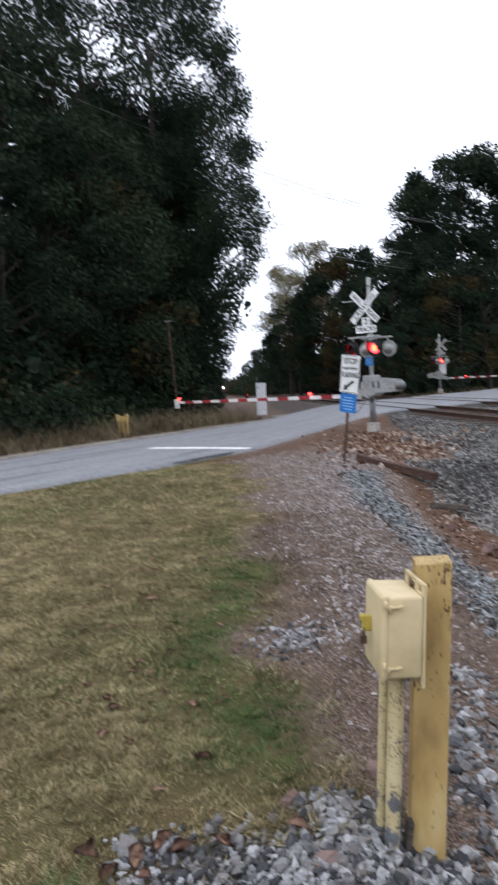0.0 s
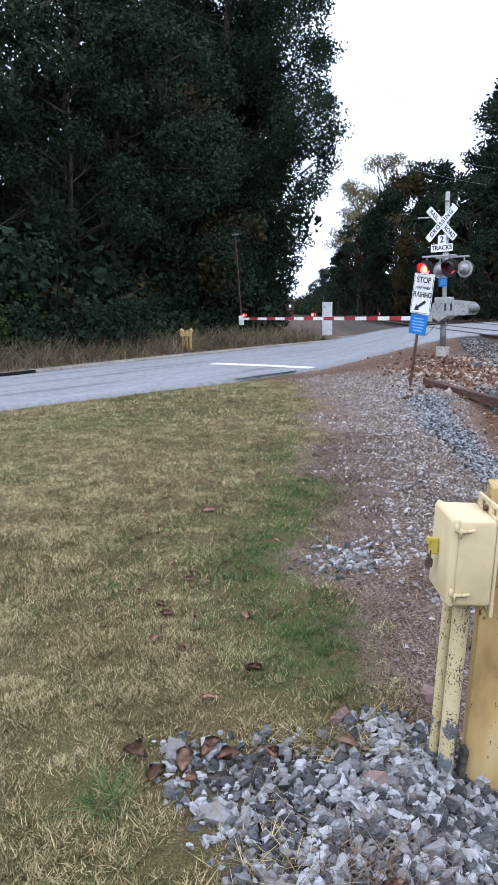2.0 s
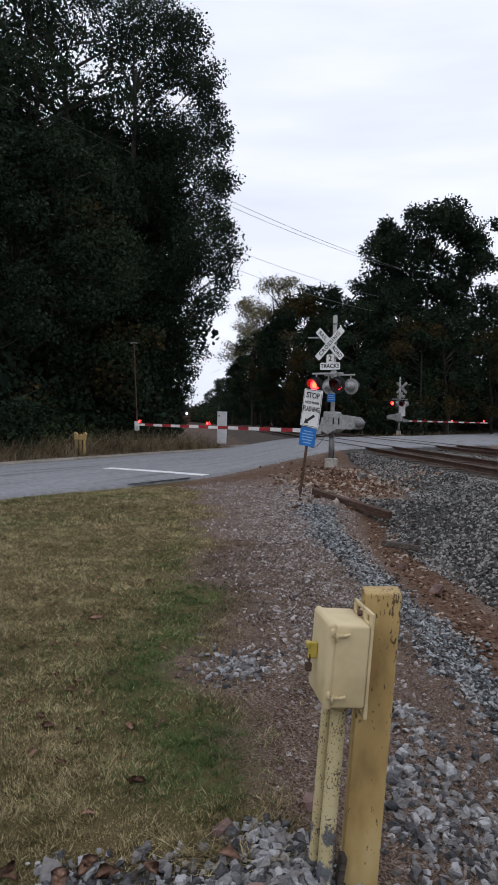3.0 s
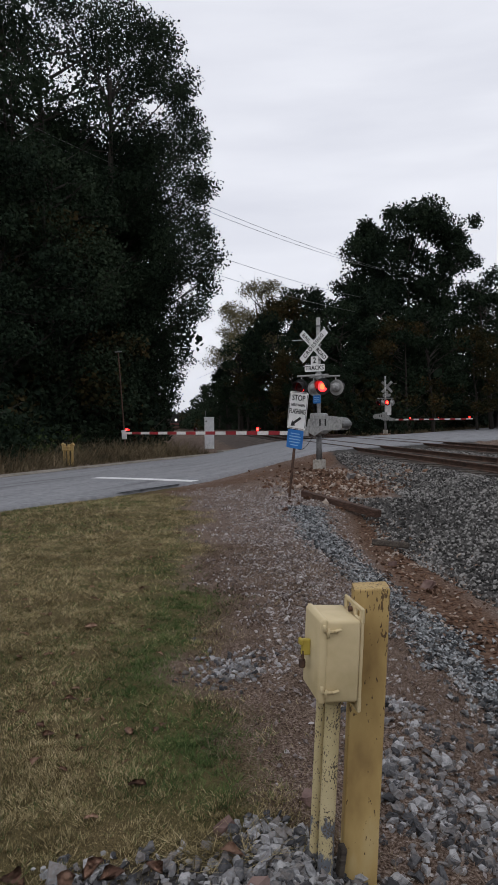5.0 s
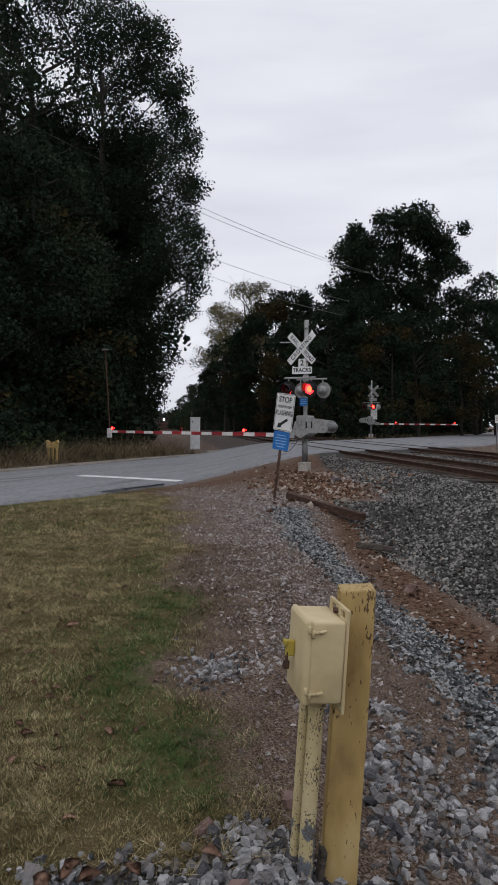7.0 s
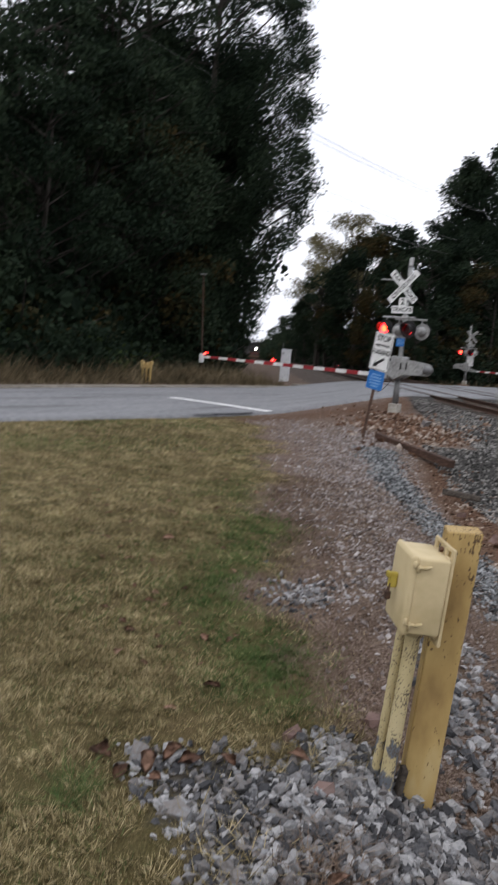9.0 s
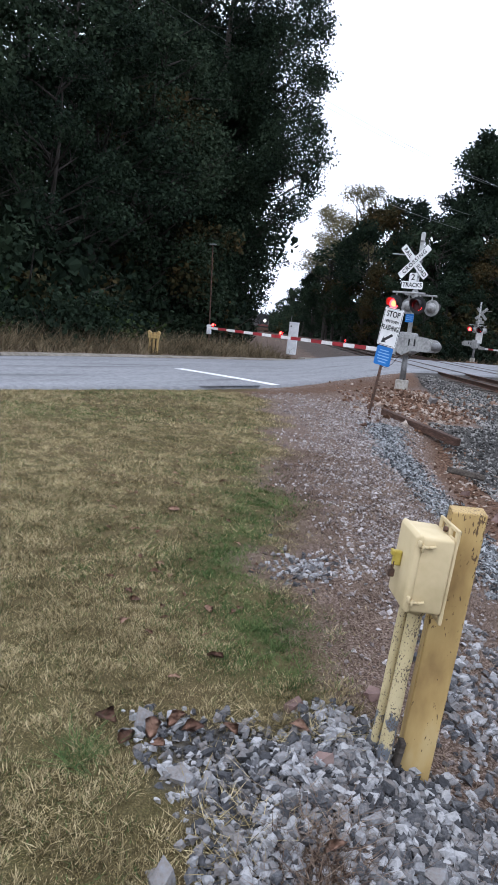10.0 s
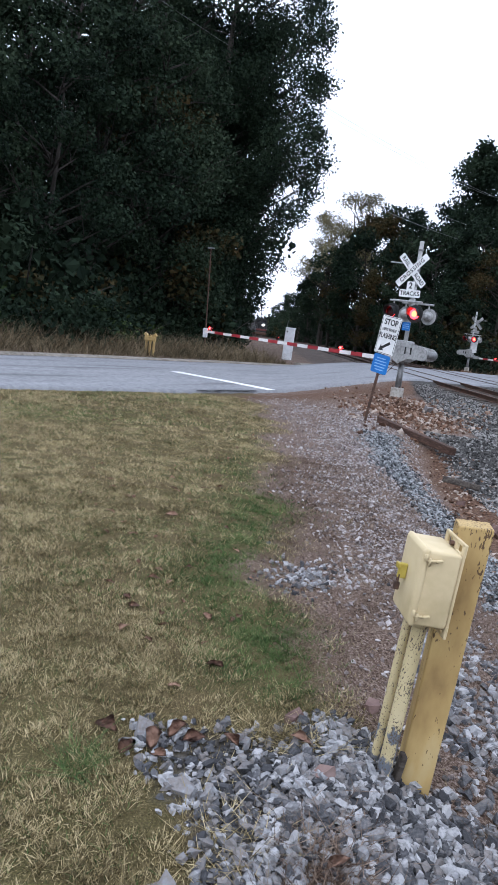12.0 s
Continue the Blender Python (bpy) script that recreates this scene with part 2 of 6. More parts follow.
def land_z(x, y):
    """Height of the bare ground."""
    x, y = np.asarray(x, float), np.asarray(y, float)
    u = x - tc(y)
    ditch = (1 - smooth01(11.5, 14.0, y))
    lawn = -0.42 * smooth01(0.4, 1.9, x) * ditch - 0.05 * smooth01(0.2, 0.6, x) * ditch - 0.05 * smooth01(0.05, 0.3, x) * smooth01(4, 3, y)
    lawn = lawn - 0.07 * np.exp(-(((x - 0.45) / 0.22) ** 2 + ((y - 2.55) / 0.4) ** 2))
    bed = np.interp(u, [-4.5, -1.8, 6.0, 8.5], [-0.5, 0.27, 0.27, 0.05])
    z = np.where(u < -5.2, lawn, np.maximum(lawn, bed))
    z = np.where(u > 6.0, bed, z)
    z = z + 0.16 * np.exp(-(((x - 2.0) / 0.9) ** 2 + ((y - 20.6) / 1.2) ** 2)) * 0.6
    inside = np.minimum(x - far_edge(y), near_edge(y) - x)
    k = smooth01(-1.4, -0.1, inside)
    z = z * (1 - k) + (road_z(x, y) - 0.05) * k
    beyond = far_edge(y) - x
    z = z + 0.06 * smooth01(0.2, 1.0, beyond) * (1 - smooth01(-9, -6, u))
    return z - far_fall(y) * smooth01(40, 25, np.abs(u))


# ---- ground ----
def spread(a, b, step, far, grow=1.35):
    mid = list(np.arange(a, b + 1e-6, step))
    lo, hi, s = [a], [b], step
    while hi[-1] < far:
        s *= grow
        hi.append(hi[-1] + s)
    s = step
    while lo[-1] > -far:
        s *= grow
        lo.append(lo[-1] - s)
    return np.array(lo[:0:-1] + mid + hi[1:])


def ground_material():
    """Lawn, bare red dirt, gravel and leaf litter, told apart by where they lie."""
    m = bpy.data.materials.new("ground_soil_and_turf")
    m.use_nodes = True
    nt = m.node_tree
    b = nt.nodes["Principled BSDF"]
    b.inputs["Roughness"].default_value = 0.95
    b.inputs["Specular IOR Level"].default_value = 0.1
    co = nt.nodes.new("ShaderNodeTexCoord")

    def noise_node(scale, detail=5):
        n = nt.nodes.new("ShaderNodeTexNoise")
        n.inputs["Scale"].default_value, n.inputs["Detail"].default_value = scale, detail
        nt.links.new(co.outputs["Object"], n.inputs[0])
        return n.outputs[0]

    def ramp(src, stops):
        r = nt.nodes.new("ShaderNodeValToRGB")
        els = r.color_ramp.elements
        while len(els) < len(stops):
            els.new(0.5)
        for e, (p, c) in zip(els, stops):
            e.position, e.color = p, (*c, 1)
        nt.links.new(src, r.inputs[0])
        return r.outputs[0]

    def mix(fac, a, c):
        n = nt.nodes.new("ShaderNodeMixRGB")
        nt.links.new(fac, n.inputs[0])
        nt.links.new(a, n.inputs[1])
        nt.links.new(c, n.inputs[2])
        return n.outputs[0]

    zone = nt.nodes.new("ShaderNodeVertexColor")
    zone.layer_name = "zone"
    sep = nt.nodes.new("ShaderNodeSeparateColor")
    nt.links.new(zone.outputs[0], sep.inputs[0])
    edge = noise_node(2.6, 7)

    def soft(channel, wide=0.5):
        a = nt.nodes.new("ShaderNodeMath")
        a.operation = "ADD"
        nt.links.new(sep.outputs[channel], a.inputs[0])
        nt.links.new(edge, a.inputs[1])
        r = nt.nodes.new("ShaderNodeMapRange")
        r.inputs["From Min"].default_value, r.inputs["From Max"].default_value = 1.0 - wide / 2, 1.0 + wide / 2
        nt.links.new(a.outputs[0], r.inputs[0])
        return r.outputs[0]

    turf = mix(ramp(noise_node(1.3, 4), [(0.42, (0, 0, 0)), (0.62, (1, 1, 1))]),
               ramp(noise_node(130, 4), [(0.3, (0.032, 0.023, 0.011)), (0.5, (0.095, 0.071, 0.033)), (0.72, (0.185, 0.143, 0.074))]),
               ramp(noise_node(140, 4), [(0.3, (0.028, 0.025, 0.01)), (0.5, (0.078, 0.068, 0.027)), (0.72, (0.15, 0.125, 0.055))]))
    dirt = ramp(noise_node(75, 8), [(0.32, (0.03, 0.019, 0.013)), (0.46, (0.105, 0.069, 0.05)), (0.57, (0.19, 0.142, 0.115)), (0.72, (0.34, 0.285, 0.25))])
    clay = ramp(noise_node(24, 8), [(0.3, (0.035, 0.018, 0.011)), (0.5, (0.1, 0.058, 0.037)), (0.72, (0.185, 0.12, 0.085))])
    # grit, coloured extra dark to paint the shade in gaps between stones
    shaded_grit = ramp(noise_node(38, 8), [(0.3, (0.016, 0.015, 0.014)), (0.5, (0.05, 0.047, 0.044)), (0.7, (0.125, 0.119, 0.112))])
    base = mix(soft(0), turf, dirt)
    base = mix(soft(1), base, clay)
    base = mix(soft(2), base, shaded_grit)
    nt.links.new(base, b.inputs["Base Color"])
    bp = nt.nodes.new("ShaderNodeBump")
    bp.inputs["Strength"].default_value, bp.inputs["Distance"].default_value = 0.6, 0.02
    nt.links.new(noise_node(110, 6), bp.inputs["Height"])
    nt.links.new(bp.outputs[0], b.inputs["Normal"])
    return m


def turf_edge(y):
    """Where the mown grass ends against the bare strip: x at y."""
    return 0.16 * np.sin(2.3 * y + 0.4) * smooth01(3, 5, y) + 0.1 * np.sin(5.3 * y) + np.interp(y, [-3, 1.0, 1.8, 2.2, 2.5, 2.78, 4.2, 5.0, 6.8, 9, 12.3, 16], [-0.1, -0.15, -0.15, -0.2, -0.15, 0.14, -0.35, -0.3, -0.55, -0.75, -1.0, -1.8])


def gravel_edge(x):
    return np.interp(x, [-1.1, -0.9, -0.6, -0.35, -0.05, 0.25, 0.6, 1.0], [1.9, 2.45, 2.55, 2.6, 2.82, 2.75, 2.5, 2.2])


def gravel_left(y):
    return np.interp(y, [1.0, 1.8, 2.1, 2.4, 2.6], [-0.3, -0.36, -0.48, -0.72, -0.78])


def build_ground():
    xs = spread(-12, 12, 0.16, 1600)
    ys = spread(-1, 34, 0.16, 1800)
    X, Y = np.meshgrid(xs, ys)
    Z = land_z(X, Y)
    rng = np.random.default_rng(3)
    Z = Z + rng.normal(0, 0.004, Z.shape) * (np.abs(X) < 12) * (Y < 34)
    verts = np.stack([X, Y, Z], -1).reshape(-1, 3)
    ny, nx = X.shape
    i = np.arange(ny * nx).reshape(ny, nx)
    faces = np.stack([i[:-1, :-1], i[:-1, 1:], i[1:, 1:], i[1:, :-1]], -1).reshape(-1, 4)
    g = raw("ground", verts, faces, ground_material(), smooth=True)
    x, y = verts[:, 0], verts[:, 1]
    u = x - tc(y)
    bare = smooth01(-0.5, 0.5, x - turf_edge(y)) * (y < 60)
    litter = smooth01(0.2, 1.2, far_edge(y) - x)
    bare = np.maximum(bare, litter)
    bare = np.maximum(bare, smooth01(38, 50, y))
    clay = np.exp(-(((x - 2.0) / 1.2) ** 2 + ((y - 18.5) / 3.6) ** 2)) * 1.3
    clay = np.maximum(clay, np.exp(-((x - 2.0) / 0.4) ** 2) * (y < 13) * 0.95)
    clay = np.maximum(clay, 0.7 * np.exp(-((x - near_edge(y) - 0.9) / 0.8) ** 2) * (y > 15) * (y < 27))
    shaded_grit = smooth01(-4.7, -4.2, u) * smooth01(8.2, 7.4, u) * (1 - smooth01(3.3, 2.5, x) * smooth01(13, 15, y) * (y < 27))
    shaded_grit = np.maximum(shaded_grit, 0.8 * np.exp(-((x - np.interp(y, [1.4, 5.2, 6.8, 9.2, 11, 13.2], [1.75, 1.64, 1.52, 1.12, 0.98, 0.95])) / 0.25) ** 2) * (y < 13))
    shaded_grit = shaded_grit * (1 - 0.45 * smooth01(33, 40, y))
    # dark grit below the spilled stones too, as painted crevice shade
    spill = smooth01(0.1, -0.1, y - gravel_edge(x)) * smooth01(-0.05, 0.15, x - gravel_left(y)) * smooth01(0.5, 1.0, y) * smooth01(1.0, 0.7, np.abs(x))
    shaded_grit = np.maximum(shaded_grit, 0.75 * spill)
    col = np.stack([bare, clay, shaded_grit, np.ones_like(x)], -1).clip(0, 1)
    layer = g.data.color_attributes.new("zone", "FLOAT_COLOR", "POINT")
    layer.data.foreach_set("color", col.ravel())
    return tagged(g, "mown tan grass, bare reddish dirt and gravel beside the road", "ground", kind="structure")


def build_road():
    ys = np.concatenate([np.arange(-40, 8, 4.0), np.arange(8, 62, 0.5), np.arange(62, 440, 8.0)])
    rng = np.random.default_rng(5)
    n = 15
    verts, faces = [], []
    for k, y in enumerate(ys):
        a, b = far_edge(y) + 0.02, near_edge(y)
        wob = rng.normal(0, 0.035) if 8 < y < 40 else 0
        for j in range(n):
            f = j / (n - 1)
            x = a + (b + wob - a) * f
            z = road_top(x, y)
            verts.append((x, y, z))
        verts.append((b + wob + 0.05, y, float(road_z(b, y)) - 0.1))
        verts.append((a - 0.03, y, float(road_z(a, y)) - 0.1))
    w = n + 2
    for k in range(len(ys) - 1):
        for j in range(n):
            faces.append((k * w + j, k * w + j + 1, (k + 1) * w + j + 1, (k + 1) * w + j))
        faces.append((k * w + n + 1, k * w, (k + 1) * w, (k + 1) * w + n + 1))
    r = raw("road", np.array(verts), faces, M["asphalt"], smooth=True)
    return tagged(r, "worn grey asphalt road with a ragged edge", "road", kind="structure")


def road_top(x, y):
    a, b = float(far_edge(y)), float(near_edge(y))
    f = (x - a) / (b - a)
    u = x - float(tc(y))
    return float(road_z(x, y)) + 0.03 * (1 - (2 * f - 1) ** 2) * float(1 - smooth01(-5, -2.5, u) * smooth01(9, 6.5, u)) + 0.012


def strip_on_road(name, pts, width, mat, label, lift=0.006):
    """A flat painted strip laid along points of the road."""
    verts, faces = [], []
    fine = []
    for (ax, ay), (bx, by) in zip(pts, pts[1:]):
        for k in range(12):
            fine.append((ax + (bx - ax) * k / 12, ay + (by - ay) * k / 12))
    fine.append(pts[-1])
    for k, (x, y) in enumerate(fine):
        q = fine[min(k + 1, len(fine) - 1)]
        p = fine[max(k - 1, 0)]
        d = Vector((q[0] - p[0], q[1] - p[1], 0)).normalized()
        for s in (-1, 1):
            px, py = x - d.y * s * width / 2, y + d.x * s * width / 2
            verts.append((px, py, road_top(px, py) + lift))
    for k in range(len(fine) - 1):
        faces.append((2 * k, 2 * k + 2, 2 * k + 3, 2 * k + 1))
    return tagged(raw(name, np.array(verts), faces, mat), label, "road marking", kind="structure")


def build_kerb():
    """A low concrete kerb along the far side, in cast lengths, with a drain mouth."""
    root = tagged(new("kerb"), "low weathered concrete kerb beside the road", "kerb", kind="structure")
    y = -8.0
    while y < 34.5:
        y2 = y + 3.0
        a, b = Vector((float(far_edge(y)), y, 0)), Vector((float(far_edge(y2)), y2, 0))
        bm = bmesh.new()
        L = (b - a).length - 0.015
        z0 = float(road_z(a.x, a.y))
        outline = [(-0.34, -0.12), (0.03, -0.12), (0.03, 0.02), (-0.02, 0.055), (-0.16, 0.07), (-0.34, 0.065)]
        prism(bm, outline, L, Matrix.Translation((a.x, a.y, z0)) @ pose(0, 0, 0, 0, 0, -math.degrees(math.atan2(b.x - a.x, b.y - a.y))))
        part("kerb_stone", bm, M["kerb"], root)
        y = y2
    return root


def build_drain():
    a, b = Vector((float(far_edge(15.6)), 15.6)), Vector((float(far_edge(17.4)), 17.4))
    bm = bmesh.new()
    ang = -math.degrees(math.atan2(b.x - a.x, b.y - a.y))
    m = Matrix.Translation(((a.x + b.x) / 2 + 0.03, (a.y + b.y) / 2, 0.045)) @ pose(0, 0, 0, 0, 0, ang)
    # solid block; its near-black colour paints the shade inside the mouth
    box(bm, (0.06, 1.1, 0.09), m, 0.01)
    ob = finish(bm, M["deep_shade"], "storm_drain")
    return tagged(ob, "dark storm drain mouth in the concrete kerb", "storm drain")


# ---- railway ----
RAIL = [(-0.075, 0), (0.075, 0), (0.075, 0.012), (0.012, 0.03), (0.01, 0.115), (0.036, 0.125), (0.036, 0.155), (0.03, 0.16), (-0.03, 0.16), (-0.036, 0.155), (-0.036, 0.125), (-0.01, 0.115), (-0.012, 0.03), (-0.075, 0.012)]


def build_rail(root, off):
    ys = np.concatenate([np.arange(-30, 80, 1.5), np.arange(80, 520, 8.0)])
    verts, faces = [], []
    n = len(RAIL)
    for y in ys:
        c = float(tc(y)) + off
        for x, z in RAIL:
            verts.append((c + x, y, 0.305 + z - float(far_fall(y))))
    for k in range(len(ys) - 1):
        for j in range(n):
            a, b = k * n + j, k * n + (j + 1) % n
            faces.append((a, b, b + n, a + n))
    ob = raw("rail", np.array(verts), faces, M["rust"], root)
    ob.data.materials.append(M["rail_top"])
    for p in ob.data.polygons:
        if p.normal.z > 0.9 and p.center.z > 0.45:
            p.material_index = 1
    return ob


def build_flangeways():
    root = tagged(new("crossing_panels"), "dark rubber strips beside the rails across the road", "crossing", kind="structure")
    for shift in (0.0, 4.25):
        for off in (-0.7525, 0.7525):
            for side in (-0.085, 0.085):
                verts, faces = [], []
                y0 = 22.5 if shift == 0 else 27.0
                ys = [y for y in np.arange(y0, 52, 0.5) if far_edge(y) + 0.1 < tc(y) + shift + off < near_edge(y) - 0.1]
                for y in ys:
                    x = float(tc(y)) + shift + off + side
                    for s in (-0.045, 0.045):
                        verts.append((x + s, y, road_top(x + s, y) + 0.006))
                for k in range(len(ys) - 1):
                    faces.append((2 * k, 2 * k + 1, 2 * k + 3, 2 * k + 2))
                raw("rubber_strip", np.array(verts), faces, M["rubber"], root)


def build_track(name, shift, ties_from, ties_to):
    root = tagged(new(name), "rusty steel railway track on dark ties in ballast", "railway track", kind="structure")
    for off in (-0.7525, 0.7525):
        build_rail(root, shift + off)
    bm = bmesh.new()
    box(bm, (2.6, 0.23, 0.18), None, 0.012)
    me = bpy.data.meshes.new("tie")
    bm.to_mesh(me)
    bm.free()
    me.materials.append(M["tie"])
    rng = np.random.default_rng(11)
    y = ties_from
    while y < ties_to:
        ob = new("tie", me)
        ob.parent = root
        ob.matrix_basis = pose(float(tc(y)) + shift + rng.normal(0, 0.03), y, 0.222 + rng.normal(0, 0.008), 0, 0, 6.7 + rng.normal(0, 0.8))
        y += 0.53
    return root


# ---- trees ----
def leaf_cloud(rng, blobs, count, size, droop=0.3):
    """Many small folded leaf sprays spread through blobs (centre, radii); two triangles each."""
    w = np.array([r[0] * r[1] * r[2] for _, r in blobs]) ** 0.66
    pick = rng.choice(len(blobs), count, p=w / w.sum())
    C = np.array([c for c, _ in blobs], float)[pick]
    R = np.array([r for _, r in blobs], float)[pick]
    d = rng.normal(size=(count, 3))
    d /= np.linalg.norm(d, axis=1)[:, None]
    rad = rng.uniform(0.12, 1.0, count) ** 0.55
    rad *= 1 + 0.22 * np.sin(d[:, 0] * 5 + C[:, 0]) * np.sin(d[:, 1] * 5 + C[:, 2]) + rng.normal(0, 0.04, count)
    P = C + d * R * rad[:, None]
    a = rng.normal(size=(count, 3)) + np.array([0, 0, -droop])
    a /= np.linalg.norm(a, axis=1)[:, None]
    b = np.cross(a, rng.normal(size=(count, 3)))
    b /= np.linalg.norm(b, axis=1)[:, None]
    n = np.cross(a, b)
    s = (size * rng.uniform(0.55, 1.35, count))[:, None]
    tip = P + a * s
    l = P + a * s * 0.45 + b * s * 0.42 + n * s * 0.12
    r = P + a * s * 0.5 - b * s * 0.38 + n * s * 0.12
    V = np.stack([P, l, tip, r], 1).reshape(-1, 3)
    i = np.arange(count)[:, None] * 4
    F = np.concatenate([i + [0, 1, 2], i + [0, 2, 3]], 1).reshape(-1, 3)
    return V, F


def make_tree(name, seed, height, spread_r, bare, count, size, mat, label, blobs_n=16, trunk=True, lean=0.0):
    """A tapered trunk with limbs, and a crown of leaf sprays round the limb ends."""
    rng = np.random.default_rng(seed)
    root = new(name)
    bm = bmesh.new()
    r0 = 0.016 * height
    top = Vector((lean * height, 0.03 * height, height * 0.86))
    kn = [Vector((0, 0, -0.3))]
    for k in range(1, 6):
        f = k / 5
        kn.append(Vector((top.x * f + rng.normal(0, 0.1), top.y * f + rng.normal(0, 0.1), top.z * f)))
    for k in range(5):
        rod(bm, kn[k], kn[k + 1], r0 * (1 - 0.17 * k), r0 * (1 - 0.17 * (k + 1)), 8)
    blobs = []
    for k in range(blobs_n):
        f = rng.uniform(bare, 1.0)
        ang = rng.uniform(0, 2 * math.pi)
        shape = math.sin(math.pi * min(0.97, max(0.12, (f - bare) / (1.02 - bare) * 0.8 + 0.2)))
        reach = spread_r * (0.35 + 0.65 * shape) * rng.uniform(0.55, 1.0)
        c = Vector((lean * height * f + math.cos(ang) * reach, math.sin(ang) * reach, height * f * 0.96))
        rr = spread_r * rng.uniform(0.2, 0.36)
        blobs.append((tuple(c), (rr, rr, rr * rng.uniform(0.6, 0.85))))
        base = Vector((lean * height * f, 0, max(0.5, c.z - reach * 0.6)))
        rod(bm, base, c, r0 * 0.28, r0 * 0.06, 5)
        for q in range(2):
            e = c + Vector(rng.normal(0, rr * 0.6, 3))
            rod(bm, base.lerp(c, 0.6), e, r0 * 0.1, r0 * 0.03, 4)
    part("trunk", bm, M["bark"], root)
    V, F = leaf_cloud(rng, blobs, count, size)
    raw("crown", V, F, mat, root)
    return tagged(root, label, "tree", "woods beside the railway")


def lobed_tree(name, seed, foot, lobes, height, count, size, mat, label):
    """A large tree whose crown is a set of lobes (centre, radii), with a limb to each."""
    rng = np.random.default_rng(seed)
    root = new(name)
    root.matrix_basis = Matrix.Translation(foot)
    own = [((c[0] - foot[0], c[1] - foot[1], c[2] - foot[2]), r) for c, r in lobes]
    bm = bmesh.new()
    r0 = 0.016 * height
    last = Vector((0, 0, -0.3))
    for k in range(1, 6):
        p = Vector((rng.normal(0, 0.15), rng.normal(0, 0.15), height * 0.85 * k / 5))
        rod(bm, last, p, r0 * (1.1 - 0.18 * k + 0.1), r0 * (1.1 - 0.18 * k), 8)
        last = p
    for c, r in own[::3]:
        c = Vector(c)
        base = Vector((0, 0, max(0.8, min(0.8 * height, c.z - 0.7 * c.xy.length))))
        rod(bm, base, c, r0 * 0.2, r0 * 0.03, 5)
        for q in range(3):
            rod(bm, base.lerp(c, 0.65), c + Vector(rng.normal(0, r[0] * 0.35, 3)), r0 * 0.06, r0 * 0.015, 4)
    part("trunk", bm, M["bark"], root)
    V, F = leaf_cloud(rng, own, count, size)
    raw("crown", V, F, mat, root)
    return tagged(root, label, "tree", "woods beside the railway")


def build_leading_trees():
    """The tall tree that leans over the railway, and the round oak past the crossing."""
    rng = np.random.default_rng(23)
    heights = [2.2, 6.0, 7.8, 9.4, 11.0, 12.4, 14.0, 16.0, 19.0, 20.5, 22.0, 24.2, 25.8, 27.0]
    reach = [-4.9, -4.3, -3.4, -2.5, -1.8, -2.4, -2.9, -2.6, -2.6, -3.4, -3.8, -4.5, -6.6, -8.4]
    lobes = []
    for z in np.arange(2.6, 27.0, 0.5):
        edge = float(np.interp(z, heights, reach)) + 0.65
        r = rng.uniform(0.7, 1.3)
        lobes.append(((edge - 1.1 * r + rng.normal(0, 0.3), 44 + rng.normal(0, 1.2), z), (r, r, r * 0.8)))
        for q in range(2 if z < 18 else 1):
            r = rng.uniform(1.1, 1.7)
            lobes.append(((edge - 1.2 * r - rng.uniform(0.6, 3.6), 44 + rng.normal(0, 2.0), z + rng.normal(0, 0.4)), (r, r, r * 0.8)))
    lobed_tree("tree", 24, (-8.4, 44.5, 0.0), lobes, 26, 95000, 0.15, M["leaf"], "tall dark tree leaning out over the railway with ragged edges")
    lobes = []
    for x, z, r in ((12.4, 20.3, 2.3), (14.3, 22.0, 2.2), (16.6, 22.9, 2.2), (19.2, 23.7, 2.3), (21.6, 23.0, 2.2), (23.2, 21.8, 2.0), (23.3, 19.4, 1.9), (12.6, 17.0, 2.5), (15.2, 19.0, 2.3), (21.0, 18.3, 2.1), (17.4, 17.3, 2.2), (14.6, 15.0, 2.5), (20.5, 15.0, 2.5), (18.6, 20.8, 1.7)):
        r *= 1.07
        lobes.append(((x, 82 + rng.normal(0, 1.8), z), (r, r * 1.2, r * 0.85)))
        for q in range(3):
            a = rng.uniform(0, 2 * math.pi)
            lobes.append(((x + 0.75 * r * math.cos(a), 82 + rng.normal(0, 2.0), z + 0.6 * r * math.sin(a)), (r * 0.45, r * 0.5, r * 0.4)))
    lobed_tree("tree", 25, (17.6, 82.5, float(land_z(17.6, 82.5))), lobes, 23, 42000, 0.29, M["leaf"], "big round-crowned dark oak behind the crossing")


